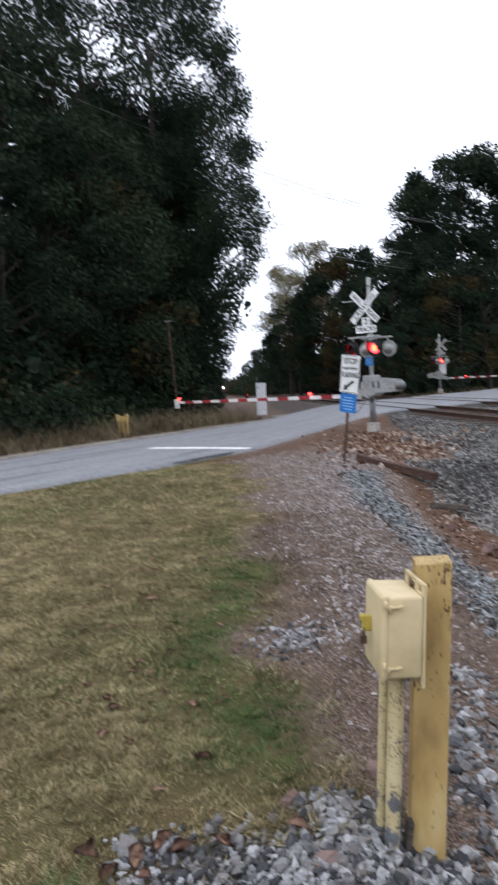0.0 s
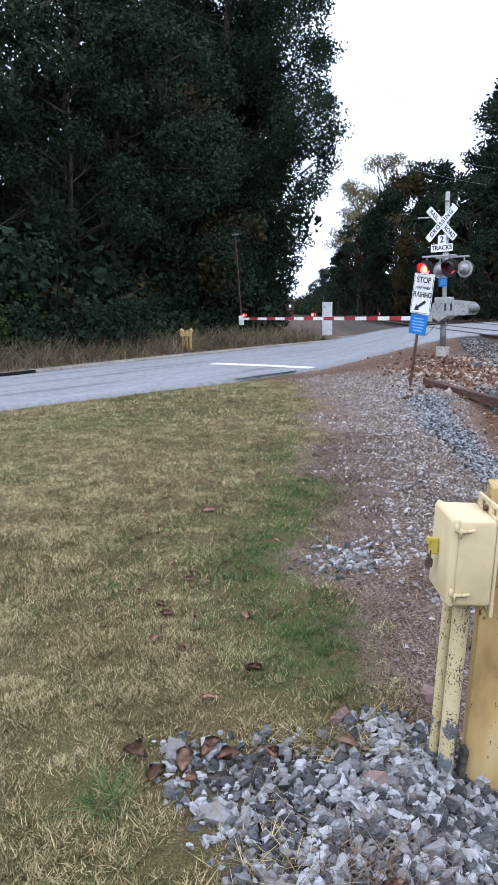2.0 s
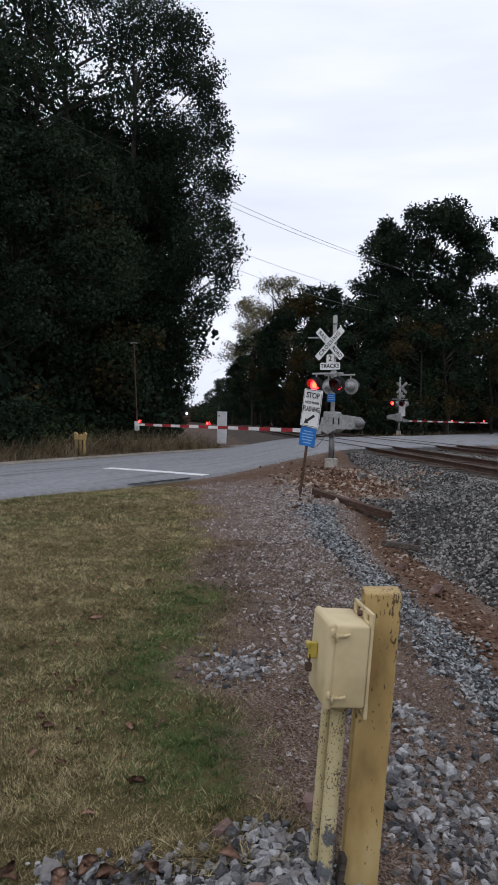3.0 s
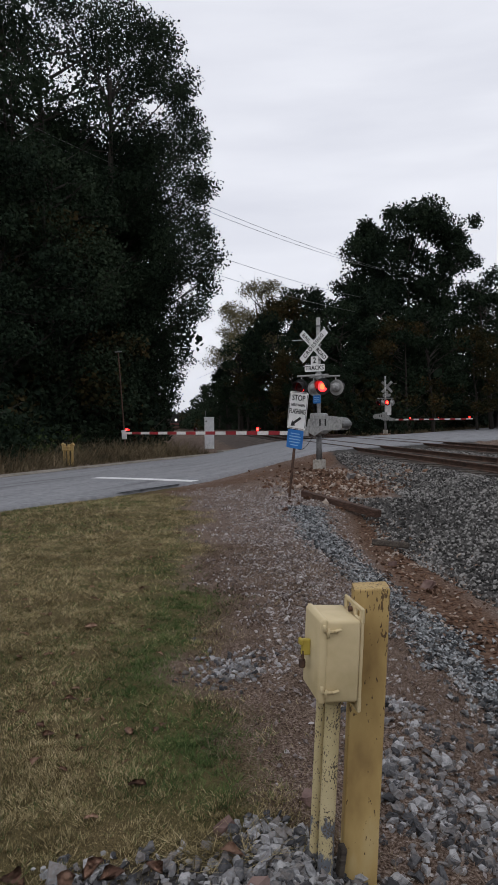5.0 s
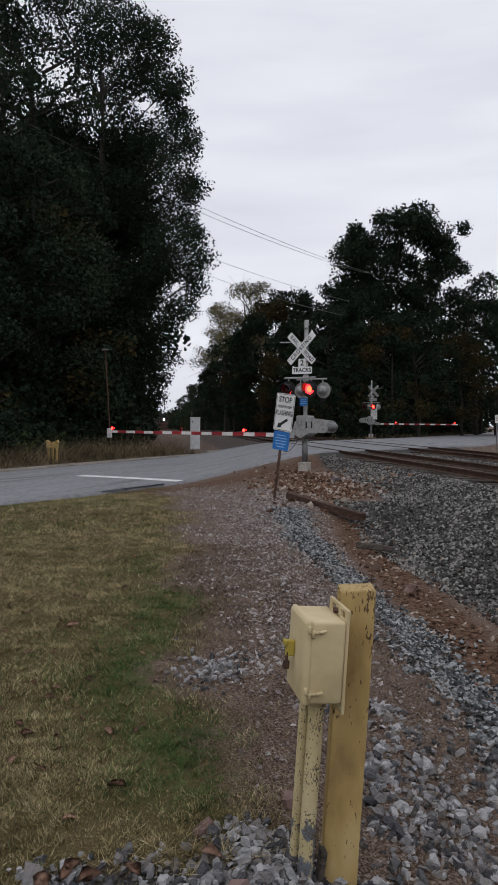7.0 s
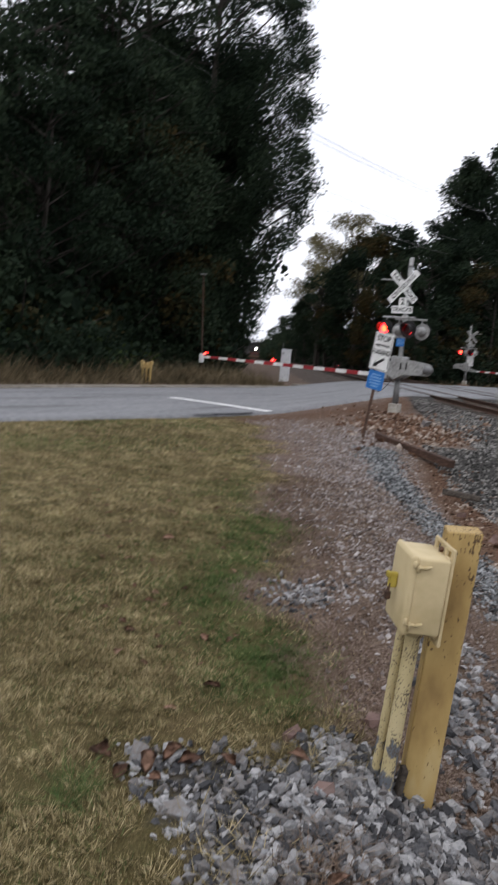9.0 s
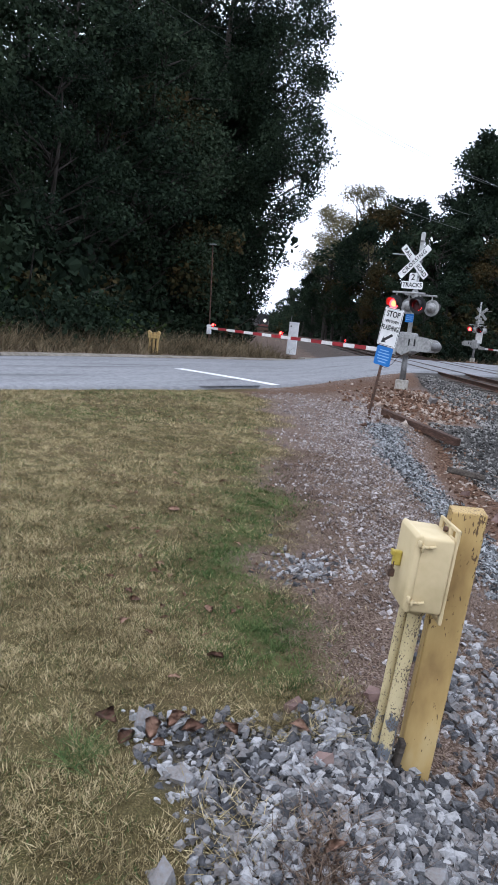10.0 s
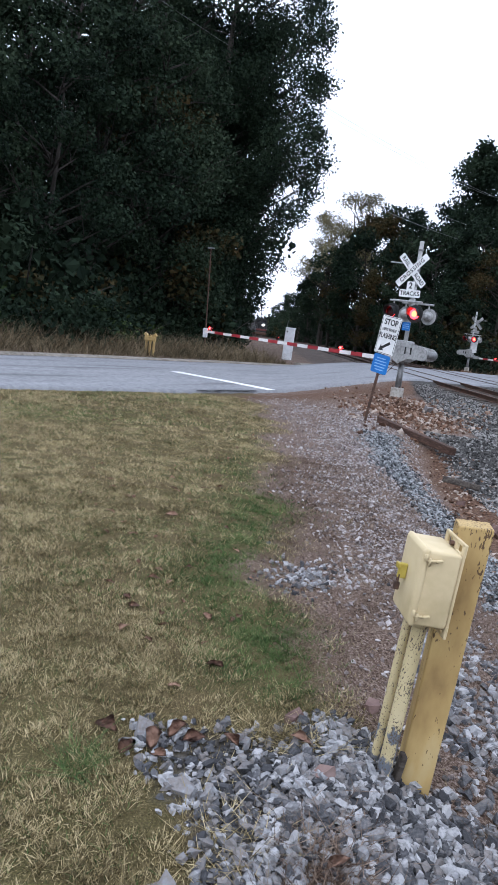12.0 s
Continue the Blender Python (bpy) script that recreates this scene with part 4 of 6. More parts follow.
def build_grass():
    rng = np.random.default_rng(61)
    xs, ys, hs, ws = [], [], [], []
    for y0, y1, per, h, w in ((0.0, 1.2, 22000, 0.025, 0.006), (1.2, 3.6, 60000, 0.025, 0.0042), (3.6, 6.0, 27000, 0.026, 0.0055), (6.0, 9.5, 8500, 0.028, 0.0075), (9.5, 15.5, 3000, 0.032, 0.012)):
        wide = 0.46 * y1 + 0.6
        n = int((y1 - y0) * wide * per)
        x, y = rng.uniform(-wide, 0.5, n), rng.uniform(y0, y1, n)
        stones = smooth01(0.12, -0.1, y - gravel_edge(x)) * smooth01(-0.1, 0.22, x - gravel_left(y))
        d = smooth01(0.22, -0.3, x - turf_edge(y) + rng.normal(0, 0.12, n)) * (1 - 0.9 * stones) * (x > near_edge(y) + 0.05)
        tuft = tufts(x, y, 1.0 + 0.09 * y0)
        keep = rng.uniform(size=n) < d * (0.5 + 0.5 * tuft)
        xs.append(x[keep]); ys.append(y[keep])
        k = keep.sum()
        hs.append(h * rng.uniform(0.5, 1.3, k) * (0.65 + 0.65 * tuft[keep])); ws.append(w * rng.uniform(0.7, 1.4, k))
    x, y, h, w = (np.concatenate(q) for q in (xs, ys, hs, ws))
    g = rng.uniform(size=len(x)) < np.clip(green_patch(x, y), 0.05, 0.97)
    blades("dry_grass", rng, x[~g], y[~g], h[~g], w[~g], M["grass_dry"], "short mown tan autumn grass")
    blades("green_grass", rng, x[g], y[g], h[g] * 1.1, w[g], M["grass_green"], "short green grass in patches on the lawn")
    # dry wisps in the bare strip, beside the post and on the verge
    n = 90000
    x, y = rng.uniform(-0.6, 1.6, n), 1.2 + 7.8 * rng.uniform(size=n) ** 1.6
    keep = (x > turf_edge(y) - 0.1) & (rng.uniform(size=n) < 0.85 * (1 - smooth01(0.1, -0.1, y - gravel_edge(x)) * (x < 0.5)))
    x, y = x[keep], y[keep]
    blades("dead_grass_wisps", rng, x, y, 0.032 * rng.uniform(0.4, 1.4, len(x)), 0.0025 + 0.0006 * y, M["grass_dead"], "matted brown dead grass over bare dirt", 1.6)
    # tufts standing among the stones
    for cx, cy, sx, sy, n, mat, label in ((0.0, 1.9, 0.09, 0.17, 1800, "grass_dead", "tuft of brown dead grass among the stones"), (0.72, 1.95, 0.12, 0.35, 2600, "grass_dead", "matted dead grass beside the post"), (-0.3, 2.0, 0.09, 0.12, 350, "grass_dry", "thin grass tuft among the stones"), (-0.16, 2.62, 0.1, 0.05, 700, "grass_dry", "thin grass tuft at the gravel's edge"), (-0.82, 2.25, 0.04, 0.05, 260, "grass_green", "small dark green weed beside the gravel")):
        x, y = rng.normal(cx, sx, n), rng.normal(cy, sy, n)
        blades("grass_tuft", rng, x, y, 0.055 * rng.uniform(0.4, 1.5, n), np.full(n, 0.005), M[mat], label, 1.2)
    # tall dry weeds behind the kerb
    n = 9000
    y = rng.uniform(13, 34.5, n)
    x = far_edge(y) - 0.5 - np.abs(rng.normal(0, 1.5, n))
    blades("roadside_weeds", rng, x, y, rng.uniform(0.2, 1.0, n) * smooth01(0.3, 1.8, far_edge(y) - x) + 0.08, rng.uniform(0.015, 0.035, n), M["weeds"], "tall dry brown weeds behind the kerb")
    n = 3500
    y = rng.uniform(56, 110, n)
    x = far_edge(y) - 0.5 - np.abs(rng.normal(0, 1.6, n))
    blades("far_roadside_weeds", rng, x, y, rng.uniform(0.2, 0.8, n), rng.uniform(0.03, 0.06, n), M["weeds"], "dry grass beside the road past the crossing")


def build_leaves():
    rng = np.random.default_rng(71)
    made = []
    for v in range(3):
        bm = bmesh.new()
        L, W = 0.05, 0.03
        rows = []
        for i in range(7):
            f = i / 6
            half = W * math.sin(math.pi * min(1, f * 0.95 + 0.03)) * (1 + 0.25 * math.sin(9 * f + v))
            curl = 0.02 * math.sin(math.pi * f) * (1 + v * 0.4)
            rows.append([bm.verts.new((L * (2 * f - 1), s * half, curl * 0.3 + abs(s) * half * 0.3 + 0.004 * math.sin(7 * f + 2 * s))) for s in (-1, 0, 1)])
        for i in range(6):
            for j in range(2):
                bm.faces.new((rows[i][j], rows[i + 1][j], rows[i + 1][j + 1], rows[i][j + 1]))
        bmesh.ops.solidify(bm, geom=list(bm.faces), thickness=0.0012)
        ob = finish(bm, M["dead_leaf"], "fallen_leaf", smooth=True)
        made.append(tagged(ob, "curled brown fallen leaf on the grass", "leaf", "fallen leaves"))
    spots = [(-0.5, 3.09, 0.85), (-0.63, 2.84, 0.6), (-0.8, 2.47, 1.1), (-0.7, 2.37, 1.0), (-0.62, 2.42, 1.0), (-0.35, 2.5, 0.8), (0.5, 1.95, 1.2), (0.58, 1.85, 1.1), (-0.97, 3.3, 0.8), (-0.95, 1.75, 1.3), (-0.55, 2.5, 1.0), (-0.48, 2.46, 0.9), (-0.58, 2.33, 0.8), (0.03, 1.98, 0.8), (-0.1, 2.58, 0.9), (0.46, 1.8, 1.0), (-0.62, 3.6, 0.7), (-1.0, 4.0, 0.9), (-1.2, 5.4, 1.0)]
    for k in range(110):
        y = rng.uniform(3.2, 14)
        spots.append((rng.uniform(-0.36 * y, -0.3), y, rng.uniform(0.35, 0.75)))
    for k, (x, y, s) in enumerate(spots):
        on_stones = y < float(gravel_edge(x)) and x > float(gravel_left(y))
        m = pose(x, y, float(land_z(x, y)) + (0.034 if on_stones else 0.014), rng.uniform(-20, 20), rng.uniform(-20, 20), rng.uniform(0, 360))
        t = made[k] if k < 3 else copy_thing(made[k % 3], m)
        t.matrix_basis = m @ Matrix.Diagonal((s, s, s, 1))
    # a few larger single stones and brick bits
    for k, (x, y, r, red) in enumerate(((-0.66, 2.47, 0.055, 0), (-0.02, 2.42, 0.04, 1), (-0.47, 2.2, 0.05, 0), (0.33, 2.05, 0.055, 0), (-0.42, 1.75, 0.045, 0), (0.12, 1.72, 0.05, 0), (-0.12, 2.77, 0.05, 1), (0.2, 3.05, 0.045, 1), (2.4, 18.3, 0.13, 0), (2.0, 8.6, 0.1, 1), (1.85, 9.9, 0.08, 1))):
        V, F = stone_mesh(rng, np.zeros((1, 3)), np.array([r]), 0.55, True)
        ob = raw("rock", V, F, M["stone_red"] if red else M["stone"])
        ob.matrix_basis = pose(x, y, float(land_z(x, y)) + r * 0.3, 0, 0, 30 * k)
        tagged(ob, "reddish broken rock in the gravel" if red else "large pale grey rock among smaller gravel", "rock", "loose rocks")


M["leaf_vine"] = leafy("vine_foliage", [(0.022, 0.036, 0.012), (0.04, 0.06, 0.018), (0.065, 0.085, 0.03)])
# far foliage: distance haze is painted in as a paler leaf colour
M["leaf_painted_haze"] = leafy("foliage_paled_as_haze", [(0.05, 0.062, 0.05), (0.07, 0.085, 0.065)])
M["stone_pale"] = material("pale_gravel", [(0.09, 0.069, 0.061), (0.19, 0.158, 0.147), (0.3, 0.268, 0.256), (0.43, 0.4, 0.385)], 30, 0.9, 0.2, per_island=0.5)
M["stone_blue"] = material("blue_grey_stone", [(0.018, 0.0195, 0.021), (0.07, 0.074, 0.077), (0.16, 0.167, 0.17), (0.33, 0.34, 0.343)], 40, 0.85, 0.3, per_island=0.6)
M["stone_single"] = material("ballast_stone_single", [(0.045, 0.045, 0.048), (0.105, 0.105, 0.11), (0.19, 0.172, 0.16), (0.215, 0.216, 0.223), (0.37, 0.365, 0.365)], 2.2, 0.9, 0.4, per_object=0.65, big=0.2, grain=0.4)
M["stone_clay"] = material("clay_rubble", [(0.055, 0.028, 0.016), (0.13, 0.068, 0.04), (0.2, 0.125, 0.085), (0.38, 0.32, 0.27)], 6, 0.95, 0.4, per_island=0.6)
M["grass_dry"] = material("dry_grass", [(0.095, 0.076, 0.036), (0.26, 0.207, 0.103), (0.5, 0.415, 0.24)], 3, 0.85, 0, per_island=0.65, spec=0.15)
M["grass_green"] = material("green_grass", [(0.035, 0.062, 0.018), (0.075, 0.118, 0.036), (0.145, 0.178, 0.066)], 3, 0.8, 0, per_island=0.5, spec=0.15)
M["grass_dead"] = material("dead_grass", [(0.045, 0.028, 0.019), (0.125, 0.086, 0.062), (0.25, 0.19, 0.145)], 3, 0.9, 0, per_island=0.55, spec=0.1)
M["weeds"] = material("dry_weeds", [(0.055, 0.045, 0.026), (0.125, 0.1, 0.06), (0.24, 0.185, 0.115)], 2, 0.9, 0, per_island=0.5, spec=0.1)
M["dead_leaf"] = material("dead_leaf", [(0.1, 0.05, 0.032), (0.21, 0.115, 0.075), (0.33, 0.2, 0.14)], 60, 0.8, 0.2, per_object=0.5)
build_brush()
build_far_woods()
build_end_of_gap()
build_gravel()
build_grass()
build_leaves()


# ---- writing ----
def words(name, text, size, mat, parent, m, label="", wide=1.0, spaced=1.0):
    """Flat raised lettering from the built-in font, centred on m, facing local -y."""
    cu = bpy.data.curves.new(name, "FONT")
    cu.body, cu.size, cu.align_x, cu.align_y, cu.extrude = text, size, "CENTER", "CENTER", 0.002
    cu.offset, cu.space_character = size * 0.018, spaced
    tmp = bpy.data.objects.new(name, cu)
    me = bpy.data.meshes.new_from_object(tmp)
    bpy.data.objects.remove(tmp)
    me.transform(Matrix.Diagonal((wide, 1, 1, 1)))
    me.transform(pose(0, 0, 0, 90, 0, 0))
    me.transform(m)
    me.materials.clear()
    me.materials.append(mat)
    ob = new(name, me)
    ob.parent = parent
    if label:
        tagged(ob, label)
    return ob


def panel(bm, w, h, t, m, r=0.03):
    """A flat sheet with rounded corners, w by h, facing local -y."""
    pts = []
    for cx, cz, a0 in ((w / 2 - r, h / 2 - r, 0), (-w / 2 + r, h / 2 - r, 90), (-w / 2 + r, -h / 2 + r, 180), (w / 2 - r, -h / 2 + r, 270)):
        for k in range(4):
            a = radians(a0 + 30 * k)
            pts.append((cx + r * math.cos(a), cz + r * math.sin(a)))
    return prism(bm, pts, t, m)


# ---- yellow post with junction box ----
def build_box_post():
    root = new("junction_box_post")
    root.matrix_basis = pose(0.346, 2.69, -0.008, 0, 2.9, 0)
    bm = bmesh.new()
    box(bm, (0.122, 0.122, 1.25), pose(0, 0, 0.295, 0, 0, -4), 0.006, 2)
    for v in bm.verts:
        if v.co.z > 0.5:
            v.co.z += 0.006 * math.sin(40 * v.co.x) + 0.01 * v.co.x
        v.co.x += 0.002 * math.sin(5 * v.co.z)
    part("timber_post", bm, M["yellow_timber"], root, "square timber post in worn ochre paint")
    # enclosure: lid faces -x, its back plate is screwed to the post's side
    turn = pose(-0.142, -0.085, 0.708, 0, 0, 9)
    bm = bmesh.new()
    box(bm, (0.118, 0.215, 0.268), turn @ pose(0.010, 0, 0), 0.011, 3)
    enc = part("enclosure", bm, M["cream_paint"], root, "pale cream-yellow painted enclosure", True)
    bm = bmesh.new()
    vs = box(bm, (0.026, 0.222, 0.276), turn @ pose(-0.054, 0, 0), 0.009, 3)
    for v in vs:
        q = turn.inverted() @ v.co
        if q.x < -0.06:
            q.y *= 0.95
            q.z *= 0.96
            v.co = turn @ q
    part("lid", bm, M["cream_paint"], enc, "", True)
    # back plate with two open slots in each of its ears
    bm = bmesh.new()
    box(bm, (0.012, 0.2, 0.28), turn @ pose(0.076, 0, -0.008), 0.004, 2)
    for e in (-1, 1):
        box(bm, (0.012, 0.2, 0.014), turn @ pose(0.076, 0, e * 0.164), 0.004, 2)
        for sy, wide in ((-0.088, 0.026), (0.0, 0.05), (0.088, 0.026)):
            box(bm, (0.012, wide, 0.05), turn @ pose(0.076, sy, e * 0.146), 0.003)
    part("back_plate", bm, M["cream_paint"], enc)
    bm = bmesh.new()
    cyl(bm, 0.01, 0.01, 0.012, turn @ pose(0.068, 0.0, 0.146, 0, -90, 0), 6)
    part("screw", bm, M["rust"], enc)
    for z in (0.1, -0.098):
        bm = bmesh.new()
        box(bm, (0.045, 0.01, 0.01), turn @ pose(-0.032, -0.112, z), 0.003, 1)
        box(bm, (0.012, 0.013, 0.024), turn @ pose(-0.056, -0.115, z + 0.01), 0.003, 1)
        box(bm, (0.024, 0.014, 0.008), turn @ pose(-0.012, -0.12, z + 0.006, 0, -14, 0), 0.003, 2)
        cyl(bm, 0.005, 0.005, 0.028, turn @ pose(-0.042, -0.114, z - 0.018), 8)
        part("latch", bm, M["cream_paint"], enc, "painted-over lid clip", True)
    bm = bmesh.new()
    box(bm, (0.03, 0.02, 0.055), turn @ pose(-0.082, 0.02, 0.012), 0.005, 2)
    box(bm, (0.012, 0.03, 0.02), turn @ pose(-0.1, 0.02, 0.03), 0.004, 2)
    hasp = part("hasp", bm, M["lock_yellow"], enc, "bright yellow hasp")
    bm = bmesh.new()
    box(bm, (0.022, 0.02, 0.03), turn @ pose(-0.092, 0.02, -0.045), 0.006, 2)
    rod(bm, tuple(turn @ Vector((-0.092, 0.012, -0.03))), tuple(turn @ Vector((-0.092, 0.012, 0.0))), 0.003)
    rod(bm, tuple(turn @ Vector((-0.092, 0.028, -0.03))), tuple(turn @ Vector((-0.092, 0.028, 0.0))), 0.003)
    part("padlock", bm, M["rust"], enc, "small dark padlock")
    for x, y, r, lab in ((-0.129, -0.105, 0.0265, "wide conduit with flaking yellow paint"), (-0.162, -0.045, 0.017, "thin conduit with flaking yellow paint")):
        bm = bmesh.new()
        cyl(bm, r, r, 0.95, pose(x - 0.004, y, -0.36, 0, 0.3, 0), 20, False)
        cyl(bm, r * 1.25, r * 1.25, 0.03, pose(x, y, 0.545), 20)
        part("conduit", bm, M["flaking_paint"], root, lab, True)
    bm = bmesh.new()
    box(bm, (0.022, 0.04, 0.2), pose(-0.076, -0.07, -0.06, 4, 3, 10), 0.004)
    part("broken_board", bm, M["tie"], root, "dark rotten strip of wood at the foot")
    return tagged(root, "yellow timber post with a cream junction box and conduits in gravel", "post")


# ---- crossing signals ----
FLIPPERS = []


def lamp(root, x, y, z, face, phase):
    """A flashing lamp: round black backboard, hood, and a lens drum with one glowing side."""
    s = -1 if face < 0 else 1
    base = pose(x, y, z) @ pose(0, 0, 0, 90 if s < 0 else -90, 0, 0)
    bm = bmesh.new()
    cyl(bm, 0.25, 0.25, 0.012, base, 28)
    unit = part("backboard", bm, M["signal_black"], root, "round black lamp backboard")
    bm = bmesh.new()
    cyl(bm, 0.24, 0.24, 0.008, base @ pose(0, 0, -0.012), 28)
    part("back_shell", bm, M["alu"], unit, "silver back of the lamp")
    bm = bmesh.new()
    rings, seg = [], 20
    for k, (r, d) in enumerate(((0.165, 0.01), (0.17, 0.3), (0.16, 0.3), (0.155, 0.012))):
        ring = []
        for j in range(seg + 1):
            a = radians(-20 + 220 * j / seg)
            cut = d if d < 0.1 else d * (0.62 + 0.38 * max(0, math.sin(a)))
            ring.append(bm.verts.new((r * math.cos(a), r * math.sin(a) * (1 if s < 0 else -1), cut)))
        rings.append(ring)
    for a, b in zip(rings, rings[1:]):
        for j in range(seg):
            bm.faces.new((a[j], a[j + 1], b[j + 1], b[j]))
    bmesh.ops.transform(bm, matrix=base, verts=bm.verts)
    part("hood", bm, M["signal_black"], unit)
    bm = bmesh.new()
    vs = bmesh.ops.create_uvsphere(bm, u_segments=18, v_segments=10, radius=0.15)["verts"]
    bmesh.ops.transform(bm, matrix=pose(x, y - s * 0.05, z) @ Matrix.Diagonal((1, 1.3, 1, 1)), verts=vs)
    bmesh.ops.delete(bm, geom=[v for v in bm.verts if (v.co.y - y) * s > 0.0], context="VERTS")
    part("housing", bm, M["alu"], unit, "rounded silver lamp housing", True)
    drum = build_drum(0.15)
    drum.parent = unit
    drum.matrix_basis = pose(x, y + s * 0.02, z)
    FLIPPERS.append((drum, (x, y + s * 0.02, z), 0 if s < 0 else 180, phase))
    return unit


def build_drum(r):
    """A lens that turns: its -y side glows red, its +y side is unlit red glass."""
    bm = bmesh.new()
    cyl(bm, r, r, 0.006, pose(0, -0.004, 0, 90, 0, 0), 24)
    cyl(bm, r * 0.62, r * 0.5, 0.008, pose(0, -0.009, 0, 90, 0, 0), 20)
    cyl(bm, r, r, 0.006, pose(0, 0.01, 0, 90, 0, 0), 24)
    me = bpy.data.meshes.new("lens_drum")
    bm.to_mesh(me)
    bm.free()
    for k in ("lamp_rim", "lamp_core", "lamp_dark"):
        me.materials.append(M[k])
    for p in me.polygons:
        p.material_index = 2 if p.center.y > -0.002 else (1 if p.center.y < -0.0105 else 0)
    return new("lens", me)


def small_light(parent, x, z, y, phase, r=0.05):
    """A small red lamp on a gate arm."""
    bm = bmesh.new()
    cyl(bm, r * 1.1, r * 1.1, 0.062, pose(x, y + 0.031, z, 90, 0, 0), 14)
    box(bm, (0.03, 0.03, 0.05), pose(x, y, z - 0.06))
    unit = part("arm_lamp", bm, M["signal_black"], parent)
    for s, front in ((-1, 0), (1, 180)):
        drum = build_drum(r)
        drum.parent = unit
        at = (x, y + s * 0.035, z)
        drum.matrix_basis = pose(*at, 0, 0, front)
        if phase is not None:
            FLIPPERS.append((drum, at, front, phase))


def build_signal(arm_len, stripes_from, lights, with_text, label):
    """A crossing signal with a lowered gate; local -x runs along the gate, local -y faces the traffic."""
    root = new("crossing_signal")
    bm = bmesh.new()
    cyl(bm, 0.065, 0.06, 4.25, pose(0, 0, 0.33), 18)
    part("mast", bm, M["alu"], root, "weathered silver mast", True)
    bm = bmesh.new()
    cyl(bm, 0.095, 0.08, 0.75, pose(0, 0, 0.3), 18)
    part("mast_sleeve", bm, M["grey_steel"], root, "", True)
    bm = bmesh.new()
    box(bm, (0.29, 0.29, 0.36), pose(0, 0, 0.16), 0.02, 2)
    part("footing", bm, M["concrete"], root)
    bm = bmesh.new()
    box(bm, (0.7, 0.6, 0.3), pose(0.05, -0.1, -0.1), 0.03, 2)
    part("footing_pad", bm, M["clay_concrete"], root, "clay-stained concrete pad")
    for sx, sy in ((-1, -1), (-1, 1), (1, -1), (1, 1)):
        bm = bmesh.new()
        cyl(bm, 0.018, 0.018, 0.06, pose(sx * 0.11, sy * 0.11, 0.33), 6)
        part("bolt", bm, M["rust"], root)
    # crossbuck
    for k, (ang, text) in enumerate(((-45, "RAILROAD"), (45, "CROSSING"))):
        bm = bmesh.new()
        m = pose(-0.1, -0.11 - 0.012 * k, 3.74) @ pose(0, 0, 0, 0, -ang, 0)
        panel(bm, 1.2, 0.205, 0.006, m, 0.025)
        blade = part("crossbuck_blade", bm, M["sign_white"] if with_text else M["alu"], root, "white sign blade with black capitals" if with_text else "dull back of a sign blade")
        if with_text:
            a, b = (text[:4], text[4:]) if k == 0 else ("CRO", "SING")
            if k == 0:
                words("lettering", a, 0.17, M["sign_black"], blade, m @ pose(-0.35, -0.003, 0), "black letters", 0.9, 1.12)
                words("lettering", b, 0.17, M["sign_black"], blade, m @ pose(0.35, -0.003, 0), "black letters", 0.85, 1.05)
            else:
                words("lettering", text, 0.17, M["sign_black"], blade, m @ pose(0, -0.003, 0), "black letters", 0.95, 1.25)
    for w, h, z, text, size in ((0.25, 0.25, 3.30, "2", 0.24), (0.68, 0.21, 3.08, "TRACKS", 0.17)):
        bm = bmesh.new()
        m = pose(-0.08, -0.1, z)
        panel(bm, w, h, 0.006, m, 0.03)
        plate = part("track_count_plate", bm, M["sign_white"] if with_text else M["alu"], root)
        bm = bmesh.new()
        if with_text:
            words("lettering", text, size, M["sign_black"], plate, m @ pose(0, -0.003, 0), "black letters", 1.0)
        bm.free()
    bm = bmesh.new()
    rod(bm, (-0.1, 0.05, 3.93), (-0.95, 0.05, 3.97), 0.018)
    rod(bm, (0.0, 0.05, 3.93), (-0.1, 0.05, 3.93), 0.025)
    part("bracket_arm", bm, M["alu"], root, "thin silver bracket arm")
    for z in (3.05, 3.3, 3.74, 4.3):
        bm = bmesh.new()
        cyl(bm, 0.075, 0.075, 0.05, pose(0, 0, z), 16)
        part("mast_clamp", bm, M["grey_steel"], root)
    # crossarms and lamps
    bm = bmesh.new()
    rod(bm, (-0.52, -0.36, 2.84), (0.52, -0.36, 2.84), 0.028)
    rod(bm, (-0.52, 0.36, 2.84), (0.52, 0.36, 2.84), 0.028)
    rod(bm, (0, -0.36, 2.84), (0, 0.36, 2.84), 0.03)
    for x in (-0.38, 0.38):
        for y in (-0.36, 0.36):
            rod(bm, (x, y, 2.84), (x, y, 2.5), 0.02)
    cyl(bm, 0.09, 0.09, 0.2, pose(0, 0, 2.74), 14)
    part("crossarm", bm, M["alu"], root)
    for x, ph in ((-0.38, 0), (0.38, 1)):
        lamp(root, x, -0.42, 2.5, -1, ph)
    for x, ph in ((0.38, 0), (-0.38, 1)):
        lamp(root, x, 0.42, 2.5, 1, ph)
    bm = bmesh.new()
    panel(bm, 0.26, 0.24, 0.005, pose(-0.02, -0.085, 2.14), 0.02)
    plate = part("notice_plate", bm, M["sign_blue"], root, "small blue notice plate with unreadable lines")
    for k in range(3):
        bm = bmesh.new()
        box(bm, (0.18, 0.003, 0.018), pose(-0.02, -0.088, 2.2 - 0.055 * k))
        part("text_bar", bm, M["bar_pale"], plate)
    # gate machine and counterweights
    bm = bmesh.new()
    box(bm, (0.42, 0.4, 0.62), pose(0.0, 0.0, 1.42), 0.04, 3)
    mach = part("gate_machine", bm, M["alu"], root, "silver gate machine housing")
